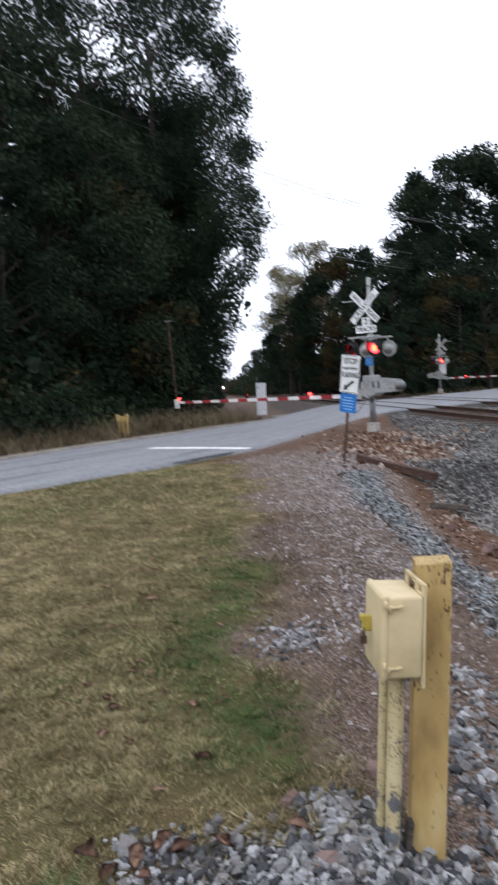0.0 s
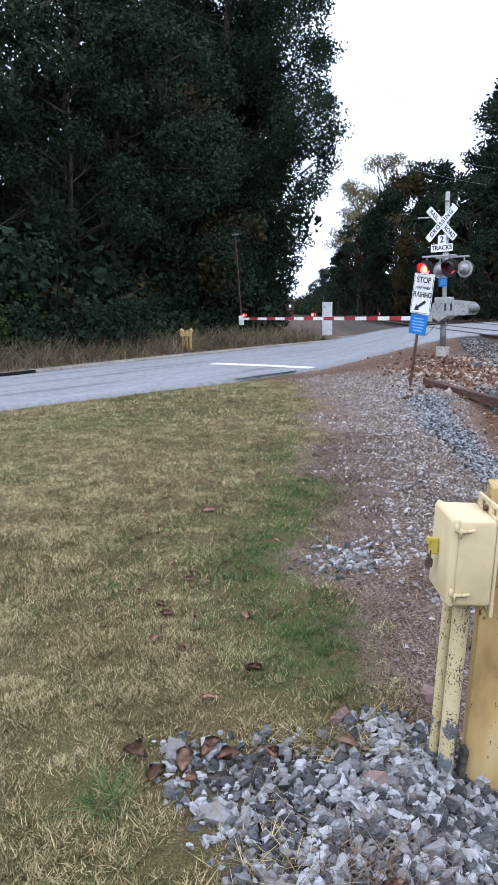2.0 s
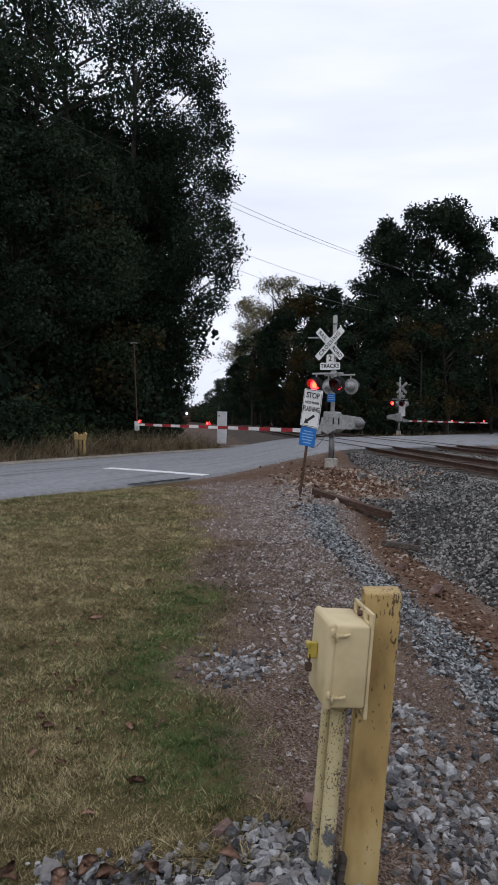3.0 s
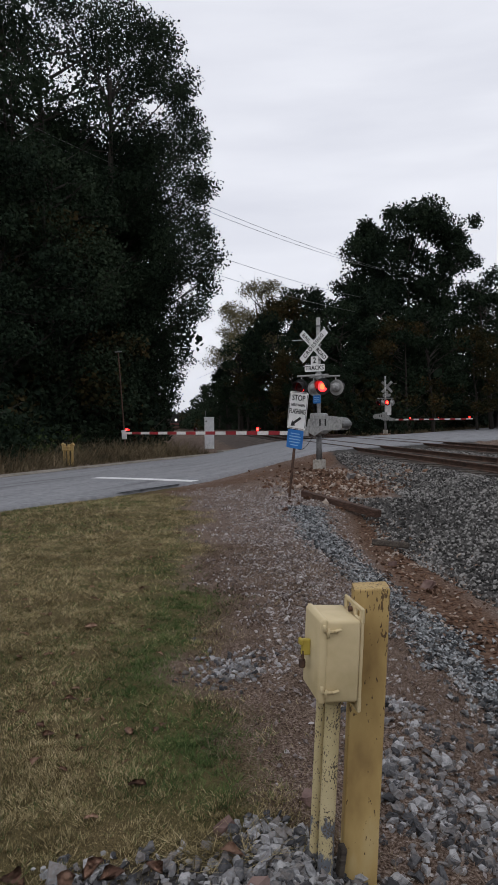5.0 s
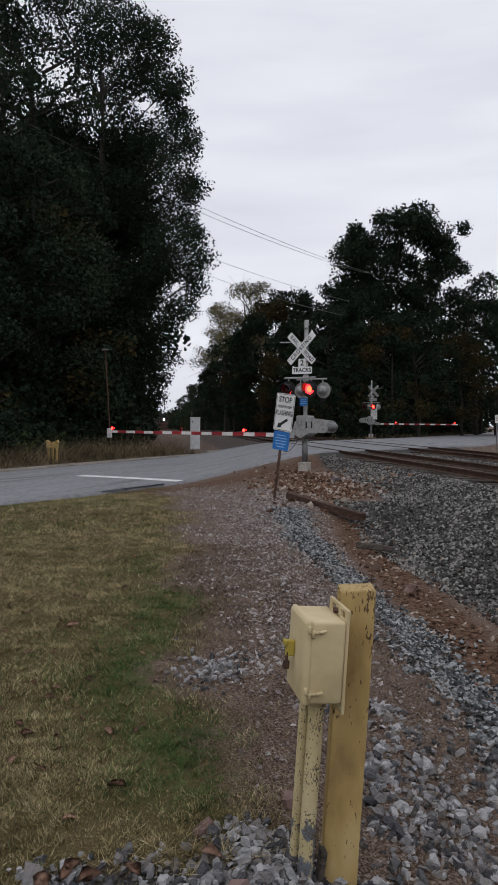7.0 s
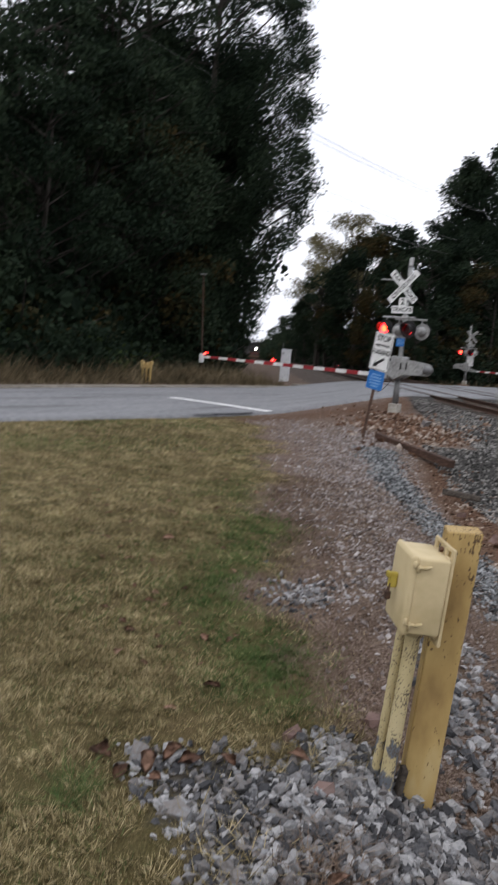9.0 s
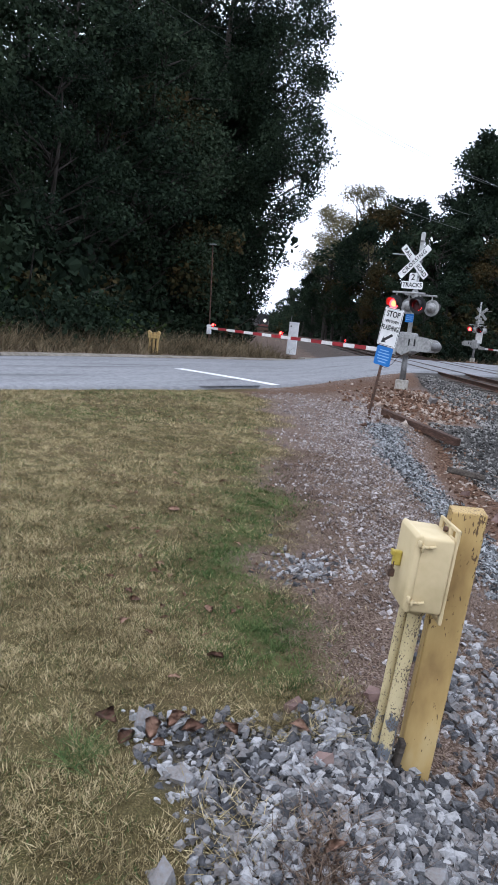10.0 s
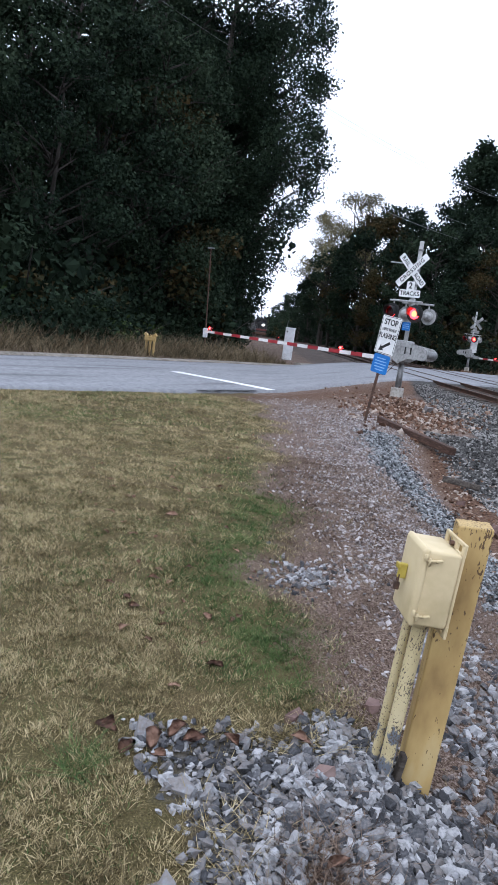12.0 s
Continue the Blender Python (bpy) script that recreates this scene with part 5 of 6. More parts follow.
    for k in range(6):
        bm = bmesh.new()
        a = radians(60 * k)
        cyl(bm, 0.02, 0.02, 0.02, pose(-0.02 + 0.12 * math.cos(a), -0.205, 1.5 + 0.12 * math.sin(a), 90, 0, 0), 8)
        part("bolt", bm, M["grey_steel"], mach)
    for y in (-0.27, 0.27):
        bm = bmesh.new()
        prism(bm, [(-0.28, 1.2), (-0.2, 1.55), (0.1, 1.66), (0.8, 1.58), (0.9, 1.5), (0.9, 1.28), (0.8, 1.22), (0.3, 1.22), (0.0, 1.05)], 0.04, pose(0, y - 0.02, 0))
        part("counterweight_arm", bm, M["alu"], root, "long silver counterweight plate")
        for x in (0.2, 0.38):
            bm = bmesh.new()
            box(bm, (0.05, 0.012, 0.2), pose(x, y - 0.025 * (1 if y < 0 else -1), 1.45), 0.005)
            part("weight_slot", bm, M["signal_black"], root)
    bm = bmesh.new()
    cyl(bm, 0.11, 0.11, 0.5, pose(0.86, 0.25, 1.4, 90, 0, 0), 18)
    part("counterweight", bm, M["grey_steel"], root, "round steel counterweight", True)
    bm = bmesh.new()
    prism(bm, [(-0.2, 1.05), (-0.2, 1.35), (-0.75, 1.2), (-0.75, 1.08)], 0.06, pose(0, -0.3, 0))
    part("arm_bracket", bm, M["alu"], root)
    # gate arm with stripes
    bm = bmesh.new()
    outline = [(-0.7, 1.08), (-0.7, 1.2), (-arm_len, 1.175), (-arm_len, 1.095)]
    prism(bm, outline, 0.035, pose(0, -0.29, 0))
    arm = part("gate_arm", bm, M["gate_white"], root, "lowered gate arm with red and white bands")
    s = stripes_from
    while s > 0.9:
        bm = bmesh.new()
        f = (s - 0.7) / (arm_len - 0.7)
        box(bm, (0.415, 0.041, 0.123 - 0.038 * f), pose(-s, -0.2725, 1.14 - 0.005 * f), 0.002)
        part("red_band", bm, M["gate_red"], arm)
        s -= 0.83
    for s, ph in lights:
        small_light(arm, -s, 1.26, -0.2725, ph)
    if not with_text:
        bm = bmesh.new()
        panel(bm, 0.5, 1.0, 0.006, pose(-0.3, 0.1, 2.0), 0.03)
        part("warning_plate", bm, M["sign_white"], root, "white warning plate")
    # drooping cable
    cu = [(-0.15 - 0.9 * k / 12, -0.1, 1.05 - 0.42 * math.sin(math.pi * k / 12)) for k in range(13)]
    bm = bmesh.new()
    for a, b in zip(cu, cu[1:]):
        rod(bm, a, b, 0.008, None, 6)
    part("cable", bm, M["signal_black"], root)
    return tagged(root, label, "railroad signal", "crossing signals")


def build_stop_sign():
    root = new("stop_here_sign")
    root.matrix_basis = pose(0.70, 14.36, -0.03, 0, 7.3, -38) 
    bm = bmesh.new()
    prism(bm, [(-0.03, -0.4), (0.03, -0.4), (0.03, 2.0), (-0.03, 2.0)], 0.008, pose(0, 0.0, 0))
    prism(bm, [(-0.012, -0.4), (0.012, -0.4), (0.012, 2.0), (-0.012, 2.0)], 0.03, pose(0, 0.004, 0))
    part("signpost", bm, M["rust"], root, "rusty steel channel post")
    bm = bmesh.new()
    panel(bm, 0.43, 0.72, 0.005, pose(0, -0.008, 1.74), 0.03)
    plate = part("white_plate", bm, M["sign_white"], root, "white sign plate with black capitals and an arrow")
    for w, h in ((0.40, 0.69),):
        for dx, dz, a, b in ((0, h / 2, w - 0.05, 0.008), (0, -h / 2, w - 0.05, 0.008), (-w / 2, 0, 0.008, h - 0.05), (w / 2, 0, 0.008, h - 0.05)):
            bm = bmesh.new()
            box(bm, (a, 0.003, b), pose(dx, -0.0095, 1.74 + dz))
            part("border", bm, M["sign_black"], plate)
    for text, z, size, wide in (("STOP", 1.98, 0.15, 0.85), ("HERE WHEN", 1.845, 0.075, 0.75), ("FLASHING", 1.72, 0.135, 0.62)):
        words("lettering", text, size, M["sign_black"], plate, pose(0, -0.0105, z), "black letters", wide)
    bm = bmesh.new()
    prism(bm, [(-0.13, -0.1), (-0.02, -0.085), (-0.045, -0.055), (0.11, 0.06), (0.075, 0.1), (-0.075, -0.015), (-0.1, 0.015)], 0.003, pose(0, -0.0115, 1.53))
    part("arrow", bm, M["sign_black"], plate)
    bm = bmesh.new()
    panel(bm, 0.37, 0.36, 0.005, pose(0.0, -0.008, 1.185), 0.03)
    plate = part("blue_plate", bm, M["sign_blue"], root, "bright blue notice plate with unreadable lines")
    for k, w in enumerate((0.2, 0.26, 0.26, 0.24, 0.18)):
        bm = bmesh.new()
        box(bm, (w, 0.003, 0.018), pose(0, -0.0105, 1.29 - 0.055 * k))
        part("text_bar", bm, M["bar_pale"], plate)
    return tagged(root, "leaning white traffic sign above a blue plate on a rusty post", "road sign")


def build_lying_timber():
    bm = bmesh.new()
    box(bm, (0.14, 2.2, 0.13), None, 0.015, 2)
    for v in bm.verts:
        v.co.x += 0.01 * math.sin(6 * v.co.y)
    ob = finish(bm, M["rotten_timber"], "lying_timber")
    ob.matrix_basis = look((1.55, 13.4, -0.01), (2.15, 12.4, -0.1)) @ pose(0, 0, 0, 90, 0, 0)
    tagged(ob, "old reddish-brown railway timber lying at the ditch", "timber")
    bm = bmesh.new()
    box(bm, (0.11, 0.55, 0.09), None, 0.02, 2)
    ob = finish(bm, M["tie"], "lying_timber")
    ob.matrix_basis = pose(2.02, 10.9, -0.34, 4, 10, 74)
    tagged(ob, "dark broken piece of timber in the ditch", "timber")


def build_cabinet():
    root = new("signal_cabinet")
    root.matrix_basis = pose(-2.4, 41.0, float(land_z(-2.4, 41.0)), 0, 0, -5)
    bm = bmesh.new()
    box(bm, (0.5, 0.4, 1.75), pose(0, 0, 0.875), 0.02, 2)
    body = part("body", bm, M["cabinet_white"], root)
    bm = bmesh.new()
    box(bm, (0.54, 0.44, 0.04), pose(0, 0, 1.77), 0.01)
    part("roof", bm, M["cabinet_white"], root)
    bm = bmesh.new()
    box(bm, (0.42, 0.012, 1.5), pose(0, -0.204, 0.9), 0.004)
    door = part("door", bm, M["cabinet_white"], root)
    bm = bmesh.new()
    cyl(bm, 0.05, 0.05, 0.02, pose(-0.13, -0.21, 1.55, 90, 0, 0), 14)
    part("vent", bm, M["grey_steel"], door)
    bm = bmesh.new()
    box(bm, (0.02, 0.03, 0.12), pose(0.16, -0.22, 0.95), 0.004)
    part("handle", bm, M["grey_steel"], door)
    bm = bmesh.new()
    cyl(bm, 0.012, 0.012, 0.35, pose(-0.2, 0, 1.79), 8)
    part("aerial", bm, M["grey_steel"], root)
    return tagged(root, "tall narrow white signal cabinet beside the railway", "cabinet")


def build_pole_with_box():
    root = new("utility_stake")
    root.matrix_basis = pose(-5.75, 33.2, float(land_z(-5.75, 33.2)), 0, -3.5, 0)
    bm = bmesh.new()
    cyl(bm, 0.035, 0.025, 4.9, pose(0, 0, -0.2), 10)
    part("pole", bm, M["rust"], root)
    bm = bmesh.new()
    box(bm, (0.2, 0.14, 0.42), pose(0, -0.08, 0.92), 0.015)
    part("meter_box", bm, M["cabinet_white"], root, "small white box")
    bm = bmesh.new()
    box(bm, (0.3, 0.1, 0.06), pose(0, 0, 4.68), 0.01)
    part("cap", bm, M["grey_steel"], root)
    return tagged(root, "thin dark leaning pole with a small white box", "pole")


def build_pipe_marker():
    root = new("yellow_pipe_marker")
    x, y = -6.35, 25.2
    root.matrix_basis = pose(x, y, float(land_z(x, y)), 0, 0, -20)
    for k, dx in enumerate((-0.16, 0.0, 0.16)):
        bm = bmesh.new()
        cyl(bm, 0.045, 0.045, 0.72 + (0.1 if k == 1 else 0), pose(dx, 0, -0.1), 12)
        part("stake", bm, M["yellow_timber"], root)
    bm = bmesh.new()
    box(bm, (0.46, 0.09, 0.16), pose(0, -0.02, 0.58), 0.02)
    part("crossbar", bm, M["yellow_timber"], root)
    for dx in (-0.18, 0.18):
        bm = bmesh.new()
        box(bm, (0.16, 0.09, 0.12), pose(dx, -0.02, 0.7, 0, 35 if dx < 0 else -35, 0), 0.02)
        part("cap", bm, M["yellow_timber"], root)
    return tagged(root, "yellow three-legged pipe marker behind the kerb", "marker")


def build_far_sign():
    root = new("roadside_sign")
    root.matrix_basis = pose(13.3, 37.4, 0.25, 0, 0, 20)
    bm = bmesh.new()
    cyl(bm, 0.035, 0.035, 1.85, pose(0, 0, -0.1), 8)
    part("signpost", bm, M["grey_steel"], root)
    bm = bmesh.new()
    panel(bm, 0.3, 0.4, 0.006, pose(0, -0.04, 1.6), 0.03)
    plate = part("white_plate", bm, M["sign_white"], root)
    for k in range(3):
        bm = bmesh.new()
        box(bm, (0.18, 0.004, 0.03), pose(0, -0.043, 1.7 - 0.09 * k))
        part("text_bar", bm, M["sign_black"], plate)
    return tagged(root, "small white roadside sign on a thin post past the tracks", "road sign")


def build_power_line():
    def strung(a, b, sag):
        cu = bpy.data.curves.new("power_cable", "CURVE")
        cu.dimensions, cu.bevel_depth, cu.bevel_resolution = "3D", 0.016, 1
        sp = cu.splines.new("POLY")
        n = 24
        sp.points.add(n)
        for k in range(n + 1):
            f = k / n
            p = Vector(a).lerp(Vector(b), f)
            sp.points[k].co = (p.x, p.y, p.z - sag * 4 * f * (1 - f), 1)
        me_ob = bpy.data.objects.new("power_cable", cu)
        me = bpy.data.meshes.new_from_object(me_ob)
        bpy.data.objects.remove(me_ob)
        me.materials.append(M["grey_steel"])
        tagged(new("power_cable", me), "thin black overhead power cable", "cable", "overhead cables")

    top = (29.5, 102.0)
    for dx, dz in ((-0.9, 0.0), (0.9, -0.35)):
        strung((-16 + dx, 36, 18.6 + dz), (top[0] + dx, top[1], 20.6 + dz), 2.0)
    strung((-16, 37, 15.8), (top[0], top[1], 17.2), 2.4)
    strung((-16, 37, 14.7), (top[0], top[1], 15.6), 2.6)
    root = new("utility_pole")
    root.matrix_basis = pose(top[0], top[1], 0.2, 0, 0, -25)
    bm = bmesh.new()
    cyl(bm, 0.17, 0.12, 20.8, pose(0, 0, -0.2), 12)
    part("pole", bm, M["bark"], root)
    bm = bmesh.new()
    box(bm, (2.6, 0.12, 0.14), pose(0, -0.15, 20.3), 0.01)
    part("crossbar", bm, M["concrete"], root)
    for x in (-1.2, -0.9, 0.9, 1.2):
        bm = bmesh.new()
        cyl(bm, 0.05, 0.03, 0.18, pose(x, -0.15, 20.36), 8)
        part("insulator", bm, M["grey_steel"], root)
    tagged(root, "wooden utility pole with a pale crossbar among the trees", "utility pole")


# ---- train ----
def build_locomotive():
    root = new("locomotive")
    bm = bmesh.new()
    box(bm, (2.6, 19, 1.0), pose(0, 10.5, 1.4), 0.1)
    part("frame", bm, M["loco_black"], root)
    bm = bmesh.new()
    box(bm, (1.9, 12.5, 2.5), pose(0, 14.2, 3.1), 0.12, 2)
    part("hood", bm, M["loco_black"], root)
    bm = bmesh.new()
    prism(bm, [(-1.5, 1.8), (1.5, 1.8), (1.5, 3.9), (1.0, 4.55), (-1.0, 4.55), (-1.5, 3.9)], 2.6, pose(0, 4.4, 0))
    cab = part("cab", bm, M["loco_black"], root)
    for x in (-0.9, 0.9):
        bm = bmesh.new()
        box(bm, (0.85, 0.03, 0.55), pose(x * 0.75, 4.38, 3.75), 0.02)
        part("windscreen", bm, M["dark_glass"], cab)
    bm = bmesh.new()
    box(bm, (1.7, 3.2, 1.9), pose(0, 2.9, 2.6), 0.25, 3)
    nose = part("nose", bm, M["loco_black"], root)
    bm = bmesh.new()
    box(bm, (2.6, 0.08, 0.45), pose(0, 0.95, 1.65), 0.02)
    part("warning_stripe", bm, M["loco_red"], nose, "dull red front band")
    bm = bmesh.new()
    box(bm, (2.7, 0.35, 0.7), pose(0, 0.7, 0.75), 0.08)
    part("pilot", bm, M["rust"], root)
    for x in (-1.35, 1.35):
        bm = bmesh.new()
        rod(bm, (x, 1.0, 1.9), (x, 19.5, 1.9), 0.03)
        rod(bm, (x, 1.0, 2.8), (x, 19.5, 2.8), 0.03)
        for k in range(9):
            rod(bm, (x, 1.0 + 2.3 * k, 1.9), (x, 1.0 + 2.3 * k, 2.8), 0.025)
        part("handrail", bm, M["grey_steel"], root)
    bm = bmesh.new()
    cyl(bm, 0.25, 0.25, 0.1, pose(0.35, 1.32, 2.85, 90, 0, 0), 20)
    part("headlight", bm, M["headlight"], nose, "bright white headlight")
    for y in (3.2, 16.5):
        bm = bmesh.new()
        box(bm, (2.4, 3.6, 0.55), pose(0, y, 0.7), 0.05)
        part("bogie", bm, M["rust"], root)
        for dy in (-1.3, 0, 1.3):
            for x in (-0.75, 0.75):
                bm = bmesh.new()
                cyl(bm, 0.5, 0.5, 0.13, pose(x - 0.065, y + dy, 0.5, 0, 90, 0), 20)
                part("wheel", bm, M["rust"], root)
    return tagged(root, "dark diesel locomotive with a lit headlight on the far track", "locomotive", "approaching train")


def build_wagon(mat, label):
    root = new("freight_wagon")
    bm = bmesh.new()
    box(bm, (2.95, 15.5, 3.1), pose(0, 8.6, 2.75), 0.06)
    for k in range(9):
        for x in (-1.5, 1.5):
            box(bm, (0.1, 0.14, 3.0), pose(x, 1.4 + 1.8 * k, 2.75))
    part("body", bm, mat, root)
    bm = bmesh.new()
    box(bm, (0.4, 17.2, 0.4), pose(0, 8.6, 1.0))
    part("underframe", bm, M["rust"], root)
    for y in (2.6, 14.6):
        bm = bmesh.new()
        box(bm, (2.2, 2.3, 0.4), pose(0, y, 0.65), 0.05)
        for dy in (-0.9, 0.9):
            for x in (-0.75, 0.75):
                cyl(bm, 0.45, 0.45, 0.13, pose(x - 0.065, y + dy, 0.45, 0, 90, 0), 16)
        part("bogie", bm, M["rust"], root)
    return tagged(root, label, "freight car", "approaching train")


M["clay_concrete"] = material("clay_stained_concrete", [(0.12, 0.065, 0.042), (0.2, 0.12, 0.085), (0.28, 0.2, 0.16)], 12, 0.9, 0.3)
M["cream_paint"] = material("cream_yellow_paint", [(0.46, 0.37, 0.2), (0.58, 0.47, 0.275), (0.63, 0.525, 0.32)], 8, 0.55, 0.06, big=0.6)
M["lock_yellow"] = material("yellow_plastic", [(0.33, 0.25, 0.04), (0.5, 0.4, 0.08)], 20, 0.5, 0.1)


def flaking(name, colors, under, scale, share, stretch, rise=0.0, patch=None):
    """Paint flaking off in small spots and larger patches."""
    m = material(name, colors, 10, 0.65, 0.1, stretch=(1, 1, 0.4))
    nt = m.node_tree
    b = nt.nodes["Principled BSDF"]
    old = b.inputs["Base Color"].links[0].from_socket
    co = nt.nodes.new("ShaderNodeTexCoord")
    mp = nt.nodes.new("ShaderNodeMapping")
    mp.inputs["Scale"].default_value = (1, 1, stretch)
    nt.links.new(co.outputs["Object"], mp.inputs[0])
    total = None
    for size, weight in ((scale, 1.0), (scale * 0.1, 0.45)):
        n = nt.nodes.new("ShaderNodeTexNoise")
        n.inputs["Scale"].default_value, n.inputs["Detail"].default_value = size, 4
        nt.links.new(mp.outputs[0], n.inputs[0])
        s = nt.nodes.new("ShaderNodeMath")
        s.operation = "MULTIPLY_ADD"
        nt.links.new(n.outputs[0], s.inputs[0])
        s.inputs[1].default_value = weight
        if total:
            nt.links.new(total, s.inputs[2])
        else:
            s.inputs[2].default_value = 0.0
        total = s.outputs[0]
    # wear that grows with height (a weathered top) or towards the foot
    sep = nt.nodes.new("ShaderNodeSeparateXYZ")
    nt.links.new(co.outputs["Object"], sep.inputs[0])
    up = nt.nodes.new("ShaderNodeMath")
    up.operation = "MULTIPLY_ADD"
    nt.links.new(sep.outputs[2], up.inputs[0])
    up.inputs[1].default_value = rise
    nt.links.new(total, up.inputs[2])
    total = up.outputs[0]
    mr = nt.nodes.new("ShaderNodeMapRange")
    mr.inputs["From Min"].default_value, mr.inputs["From Max"].default_value = share, share + 0.02
    nt.links.new(total, mr.inputs[0])
    if patch:
        low = nt.nodes.new("ShaderNodeMapRange")
        low.inputs["From Min"].default_value, low.inputs["From Max"].default_value = 0.3, 0.0
        nt.links.new(sep.outputs[2], low.inputs[0])
        blot = nt.nodes.new("ShaderNodeTexNoise")
        blot.inputs["Scale"].default_value, blot.inputs["Detail"].default_value = 16, 5
        nt.links.new(mp.outputs[0], blot.inputs[0])
        add = nt.nodes.new("ShaderNodeMath")
        add.operation = "MULTIPLY_ADD"
        nt.links.new(low.outputs[0], add.inputs[0])
        add.inputs[1].default_value = 0.3
        nt.links.new(blot.outputs[0], add.inputs[2])
        edge = nt.nodes.new("ShaderNodeMapRange")
        edge.inputs["From Min"].default_value, edge.inputs["From Max"].default_value = 0.72, 0.75
        nt.links.new(add.outputs[0], edge.inputs[0])
        bare = nt.nodes.new("ShaderNodeMixRGB")
        nt.links.new(edge.outputs[0], bare.inputs[0])
        nt.links.new(old, bare.inputs[1])
        bare.inputs[2].default_value = (*patch, 1)
        old = bare.outputs[0]
    mix = nt.nodes.new("ShaderNodeMixRGB")
    nt.links.new(mr.outputs[0], mix.inputs[0])
    nt.links.new(old, mix.inputs[1])
    mix.inputs[2].default_value = (*under, 1)
    nt.links.new(mix.outputs[0], b.inputs["Base Color"])
    return m


M["yellow_timber"] = flaking("worn_ochre_paint", [(0.24, 0.155, 0.062), (0.37, 0.25, 0.095), (0.46, 0.325, 0.13), (0.51, 0.39, 0.19)], (0.1, 0.062, 0.03), 120, 0.925, 0.3, 0.12)
M["flaking_paint"] = flaking("flaking_cream_paint", [(0.37, 0.295, 0.15), (0.49, 0.405, 0.22), (0.57, 0.48, 0.29)], (0.1, 0.08, 0.055), 160, 0.795, 0.7, -0.03, (0.13, 0.14, 0.16))

M["alu"] = material("weathered_aluminium", [(0.2, 0.2, 0.2), (0.34, 0.34, 0.33), (0.44, 0.44, 0.43)], 14, 0.55, 0.1, metal=0.35)
M["grey_steel"] = material("galvanised_steel", [(0.14, 0.14, 0.14), (0.24, 0.24, 0.24)], 18, 0.6, 0.1, metal=0.5)
M["signal_black"] = material("signal_black_paint", [(0.008, 0.008, 0.009), (0.02, 0.02, 0.02)], 20, 0.55, 0.05)
M["sign_white"] = material("sign_sheeting_white", [(0.62, 0.62, 0.6), (0.75, 0.75, 0.74), (0.8, 0.8, 0.79)], 6, 0.5, 0.02)
M["sign_black"] = material("sign_black", [(0.012, 0.012, 0.012), (0.025, 0.025, 0.025)], 12, 0.6, 0)
M["sign_blue"] = material("sign_blue", [(0.02, 0.13, 0.42), (0.03, 0.2, 0.56)], 8, 0.5, 0)
M["bar_pale"] = material("pale_blue_print", [(0.22, 0.42, 0.68), (0.3, 0.5, 0.75)], 8, 0.6, 0)
M["gate_white"] = material("gate_white", [(0.55, 0.54, 0.52), (0.74, 0.73, 0.71)], 9, 0.6, 0.03)
M["gate_red"] = material("gate_red", [(0.2, 0.02, 0.025), (0.34, 0.03, 0.035)], 9, 0.55, 0.03)
M["cabinet_white"] = material("cabinet_white", [(0.5, 0.51, 0.53), (0.68, 0.69, 0.7)], 5, 0.55, 0.03)
M["rotten_timber"] = material("rotten_timber", [(0.025, 0.015, 0.011), (0.065, 0.036, 0.025), (0.12, 0.07, 0.05)], 10, 0.9, 0.5, stretch=(6, 1, 6))
M["loco_black"] = material("locomotive_black", [(0.012, 0.012, 0.013), (0.03, 0.03, 0.03)], 2, 0.6, 0.02)
M["loco_red"] = material("locomotive_red", [(0.1, 0.03, 0.025), (0.15, 0.05, 0.04)], 2, 0.6, 0.02)
M["wagon_grey"] = material("wagon_grey", [(0.08, 0.08, 0.08), (0.16, 0.155, 0.15)], 2, 0.8, 0.02)
M["wagon_brown"] = material("wagon_brown", [(0.06, 0.035, 0.028), (0.12, 0.07, 0.05)], 2, 0.8, 0.02)
M["dark_glass"] = material("dark_glass", [(0.01, 0.012, 0.014), (0.02, 0.022, 0.025)], 2, 0.1, 0, spec=0.6)
M["headlight"] = glow("headlight_glow", (1.0, 0.82, 0.7), 60)
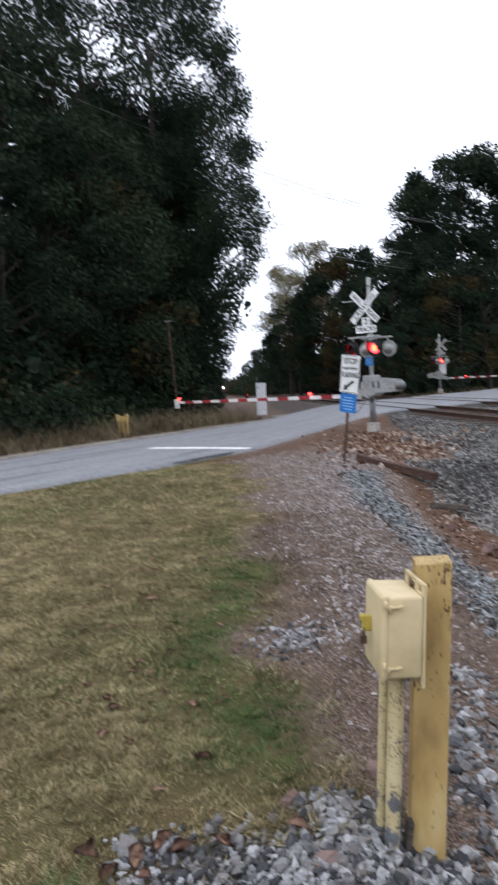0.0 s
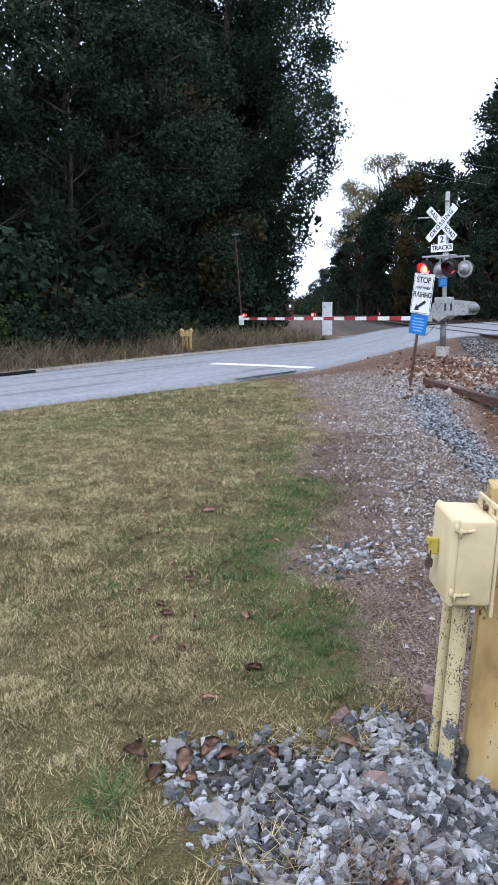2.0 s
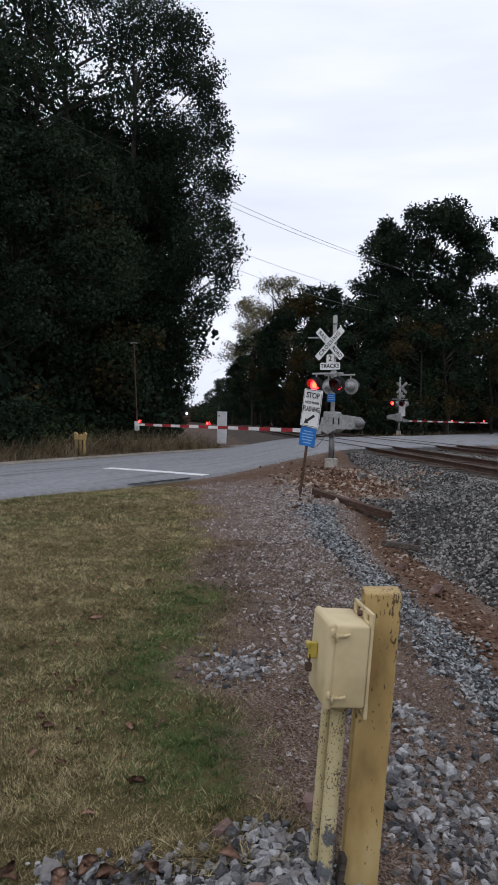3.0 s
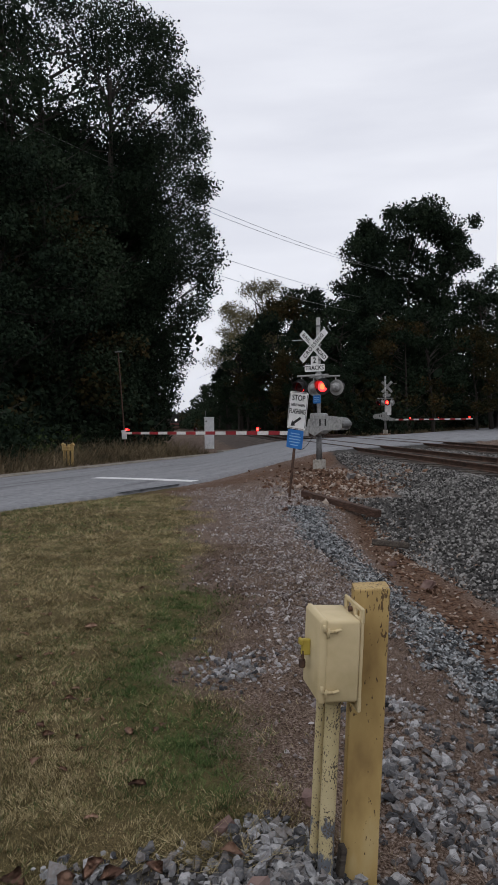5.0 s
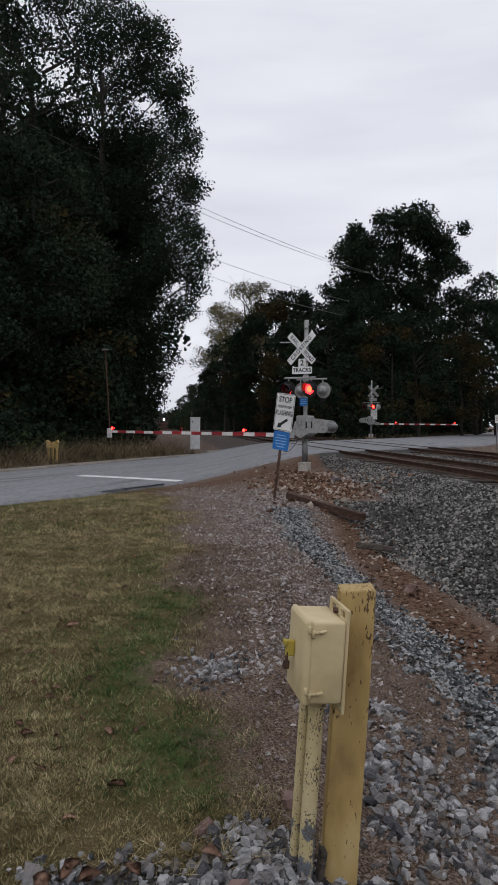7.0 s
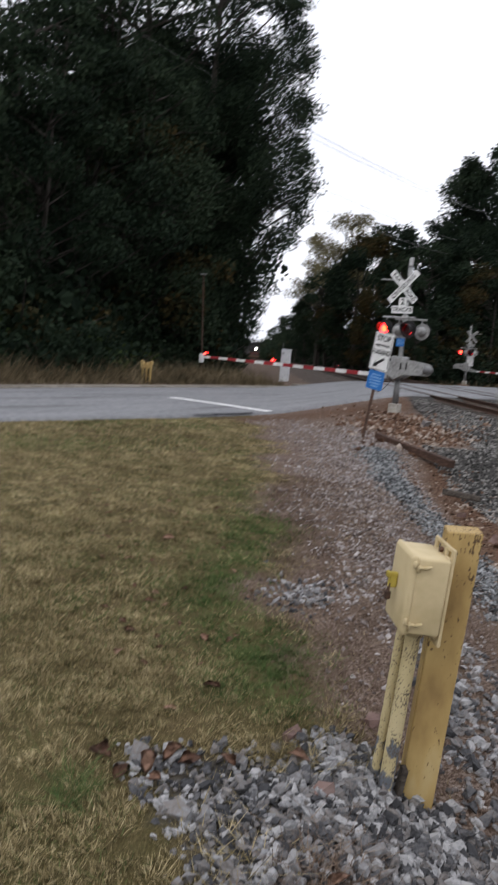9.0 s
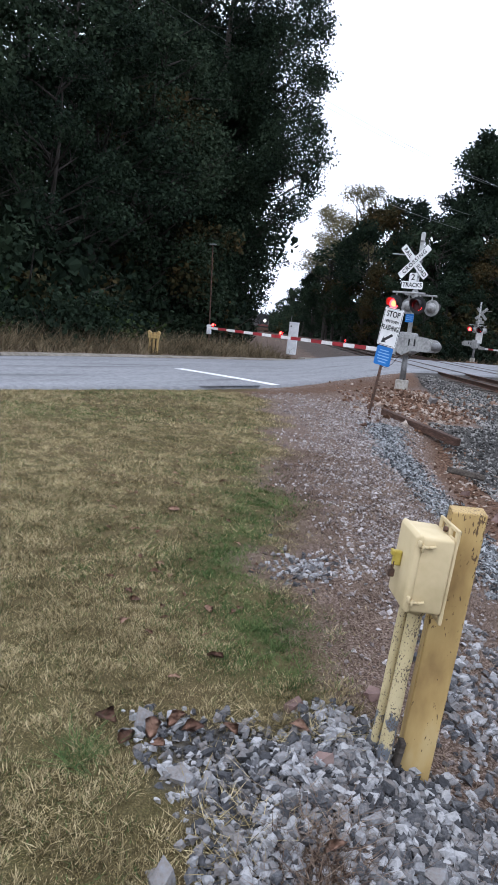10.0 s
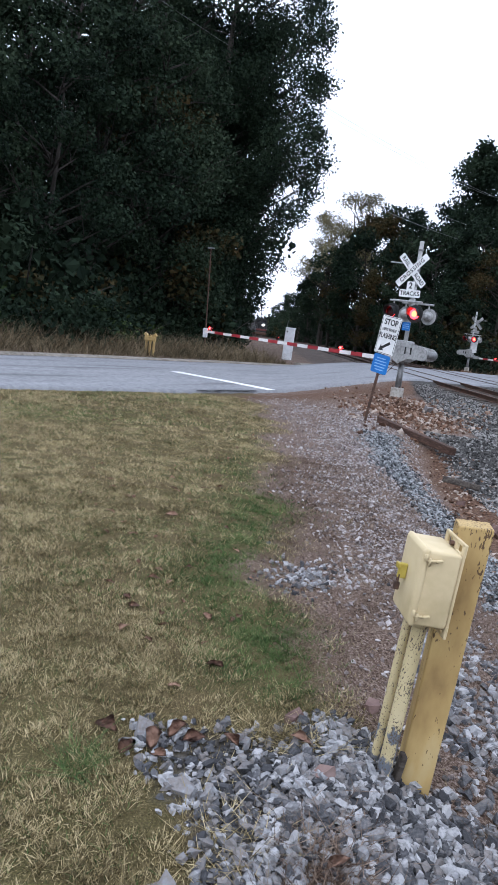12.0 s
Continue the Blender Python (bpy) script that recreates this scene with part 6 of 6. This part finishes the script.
M["lamp_rim"] = glow("red_lens_glow", (1.0, 0.012, 0.015), 14)
M["lamp_core"] = glow("red_lamp_core", (1.0, 0.045, 0.015), 14)
M["lamp_dark"] = material("unlit_red_lens", [(0.03, 0.004, 0.004), (0.05, 0.006, 0.006)], 10, 0.25, 0, spec=0.5)

build_box_post()
near_signal = build_signal(7.95, 7.23, ((7.68, None), (4.55, 0), (2.02, 1)), True, "railroad crossing signal with red lamps and a lowered striped gate")
near_signal.matrix_basis = pose(2.0, 22.0, 0.0, 0, 0, -34.8)
far_signal = build_signal(6.9, 6.2, ((6.65, None), (4.2, 0), (2.0, 1)), False, "railroad crossing signal seen from behind past the tracks")
far_signal.matrix_basis = pose(10.6, 58.0, 0.42, 0, 0, 145.2)
build_stop_sign()
build_lying_timber()
build_cabinet()
build_pole_with_box()
build_pipe_marker()
build_far_sign()
build_power_line()
TRAIN = [(build_locomotive(), 0.0), (build_wagon(M["wagon_grey"], "weathered grey freight wagon behind the locomotive"), 21.5),
         (build_wagon(M["wagon_brown"], "rust-brown freight wagon in the train"), 39.0), (build_wagon(M["wagon_grey"], "weathered grey freight wagon behind the locomotive"), 56.5)]


# ---- what moves ----
def motions():
    # the train creeps round the bend towards the crossing
    for ob, back in TRAIN:
        rows = []
        for k in range(13):
            y = 239 - 5.0 * k + back
            a = math.degrees(math.atan2(float(tc(y)) - float(tc(y + 16)), 16.0))
            rows.append((k, pose(float(tc(y)), y, 0.46 - float(far_fall(y)), 0, 0, a)))
        walk(ob, rows)
    # the lamps flash in turn: each lens turns its glowing side to the road and away again
    switches = [11.74 - 0.597 * k for k in range(20)][::-1]
    for drum, at, front, phase in FLIPPERS:
        ang = front + (0 if phase == 1 else 180)
        rows = [(0.0, pose(*at, 0, 0, ang))]
        for t in switches:
            f = round(t * FPS) / FPS
            for k in range(4):
                rows.append((f + (k - 2) / FPS, pose(*at, 0, 0, ang + 60 * k)))
            ang += 180
        rows.append((12.0, pose(*at, 0, 0, ang)))
        walk(drum, rows)


motions()
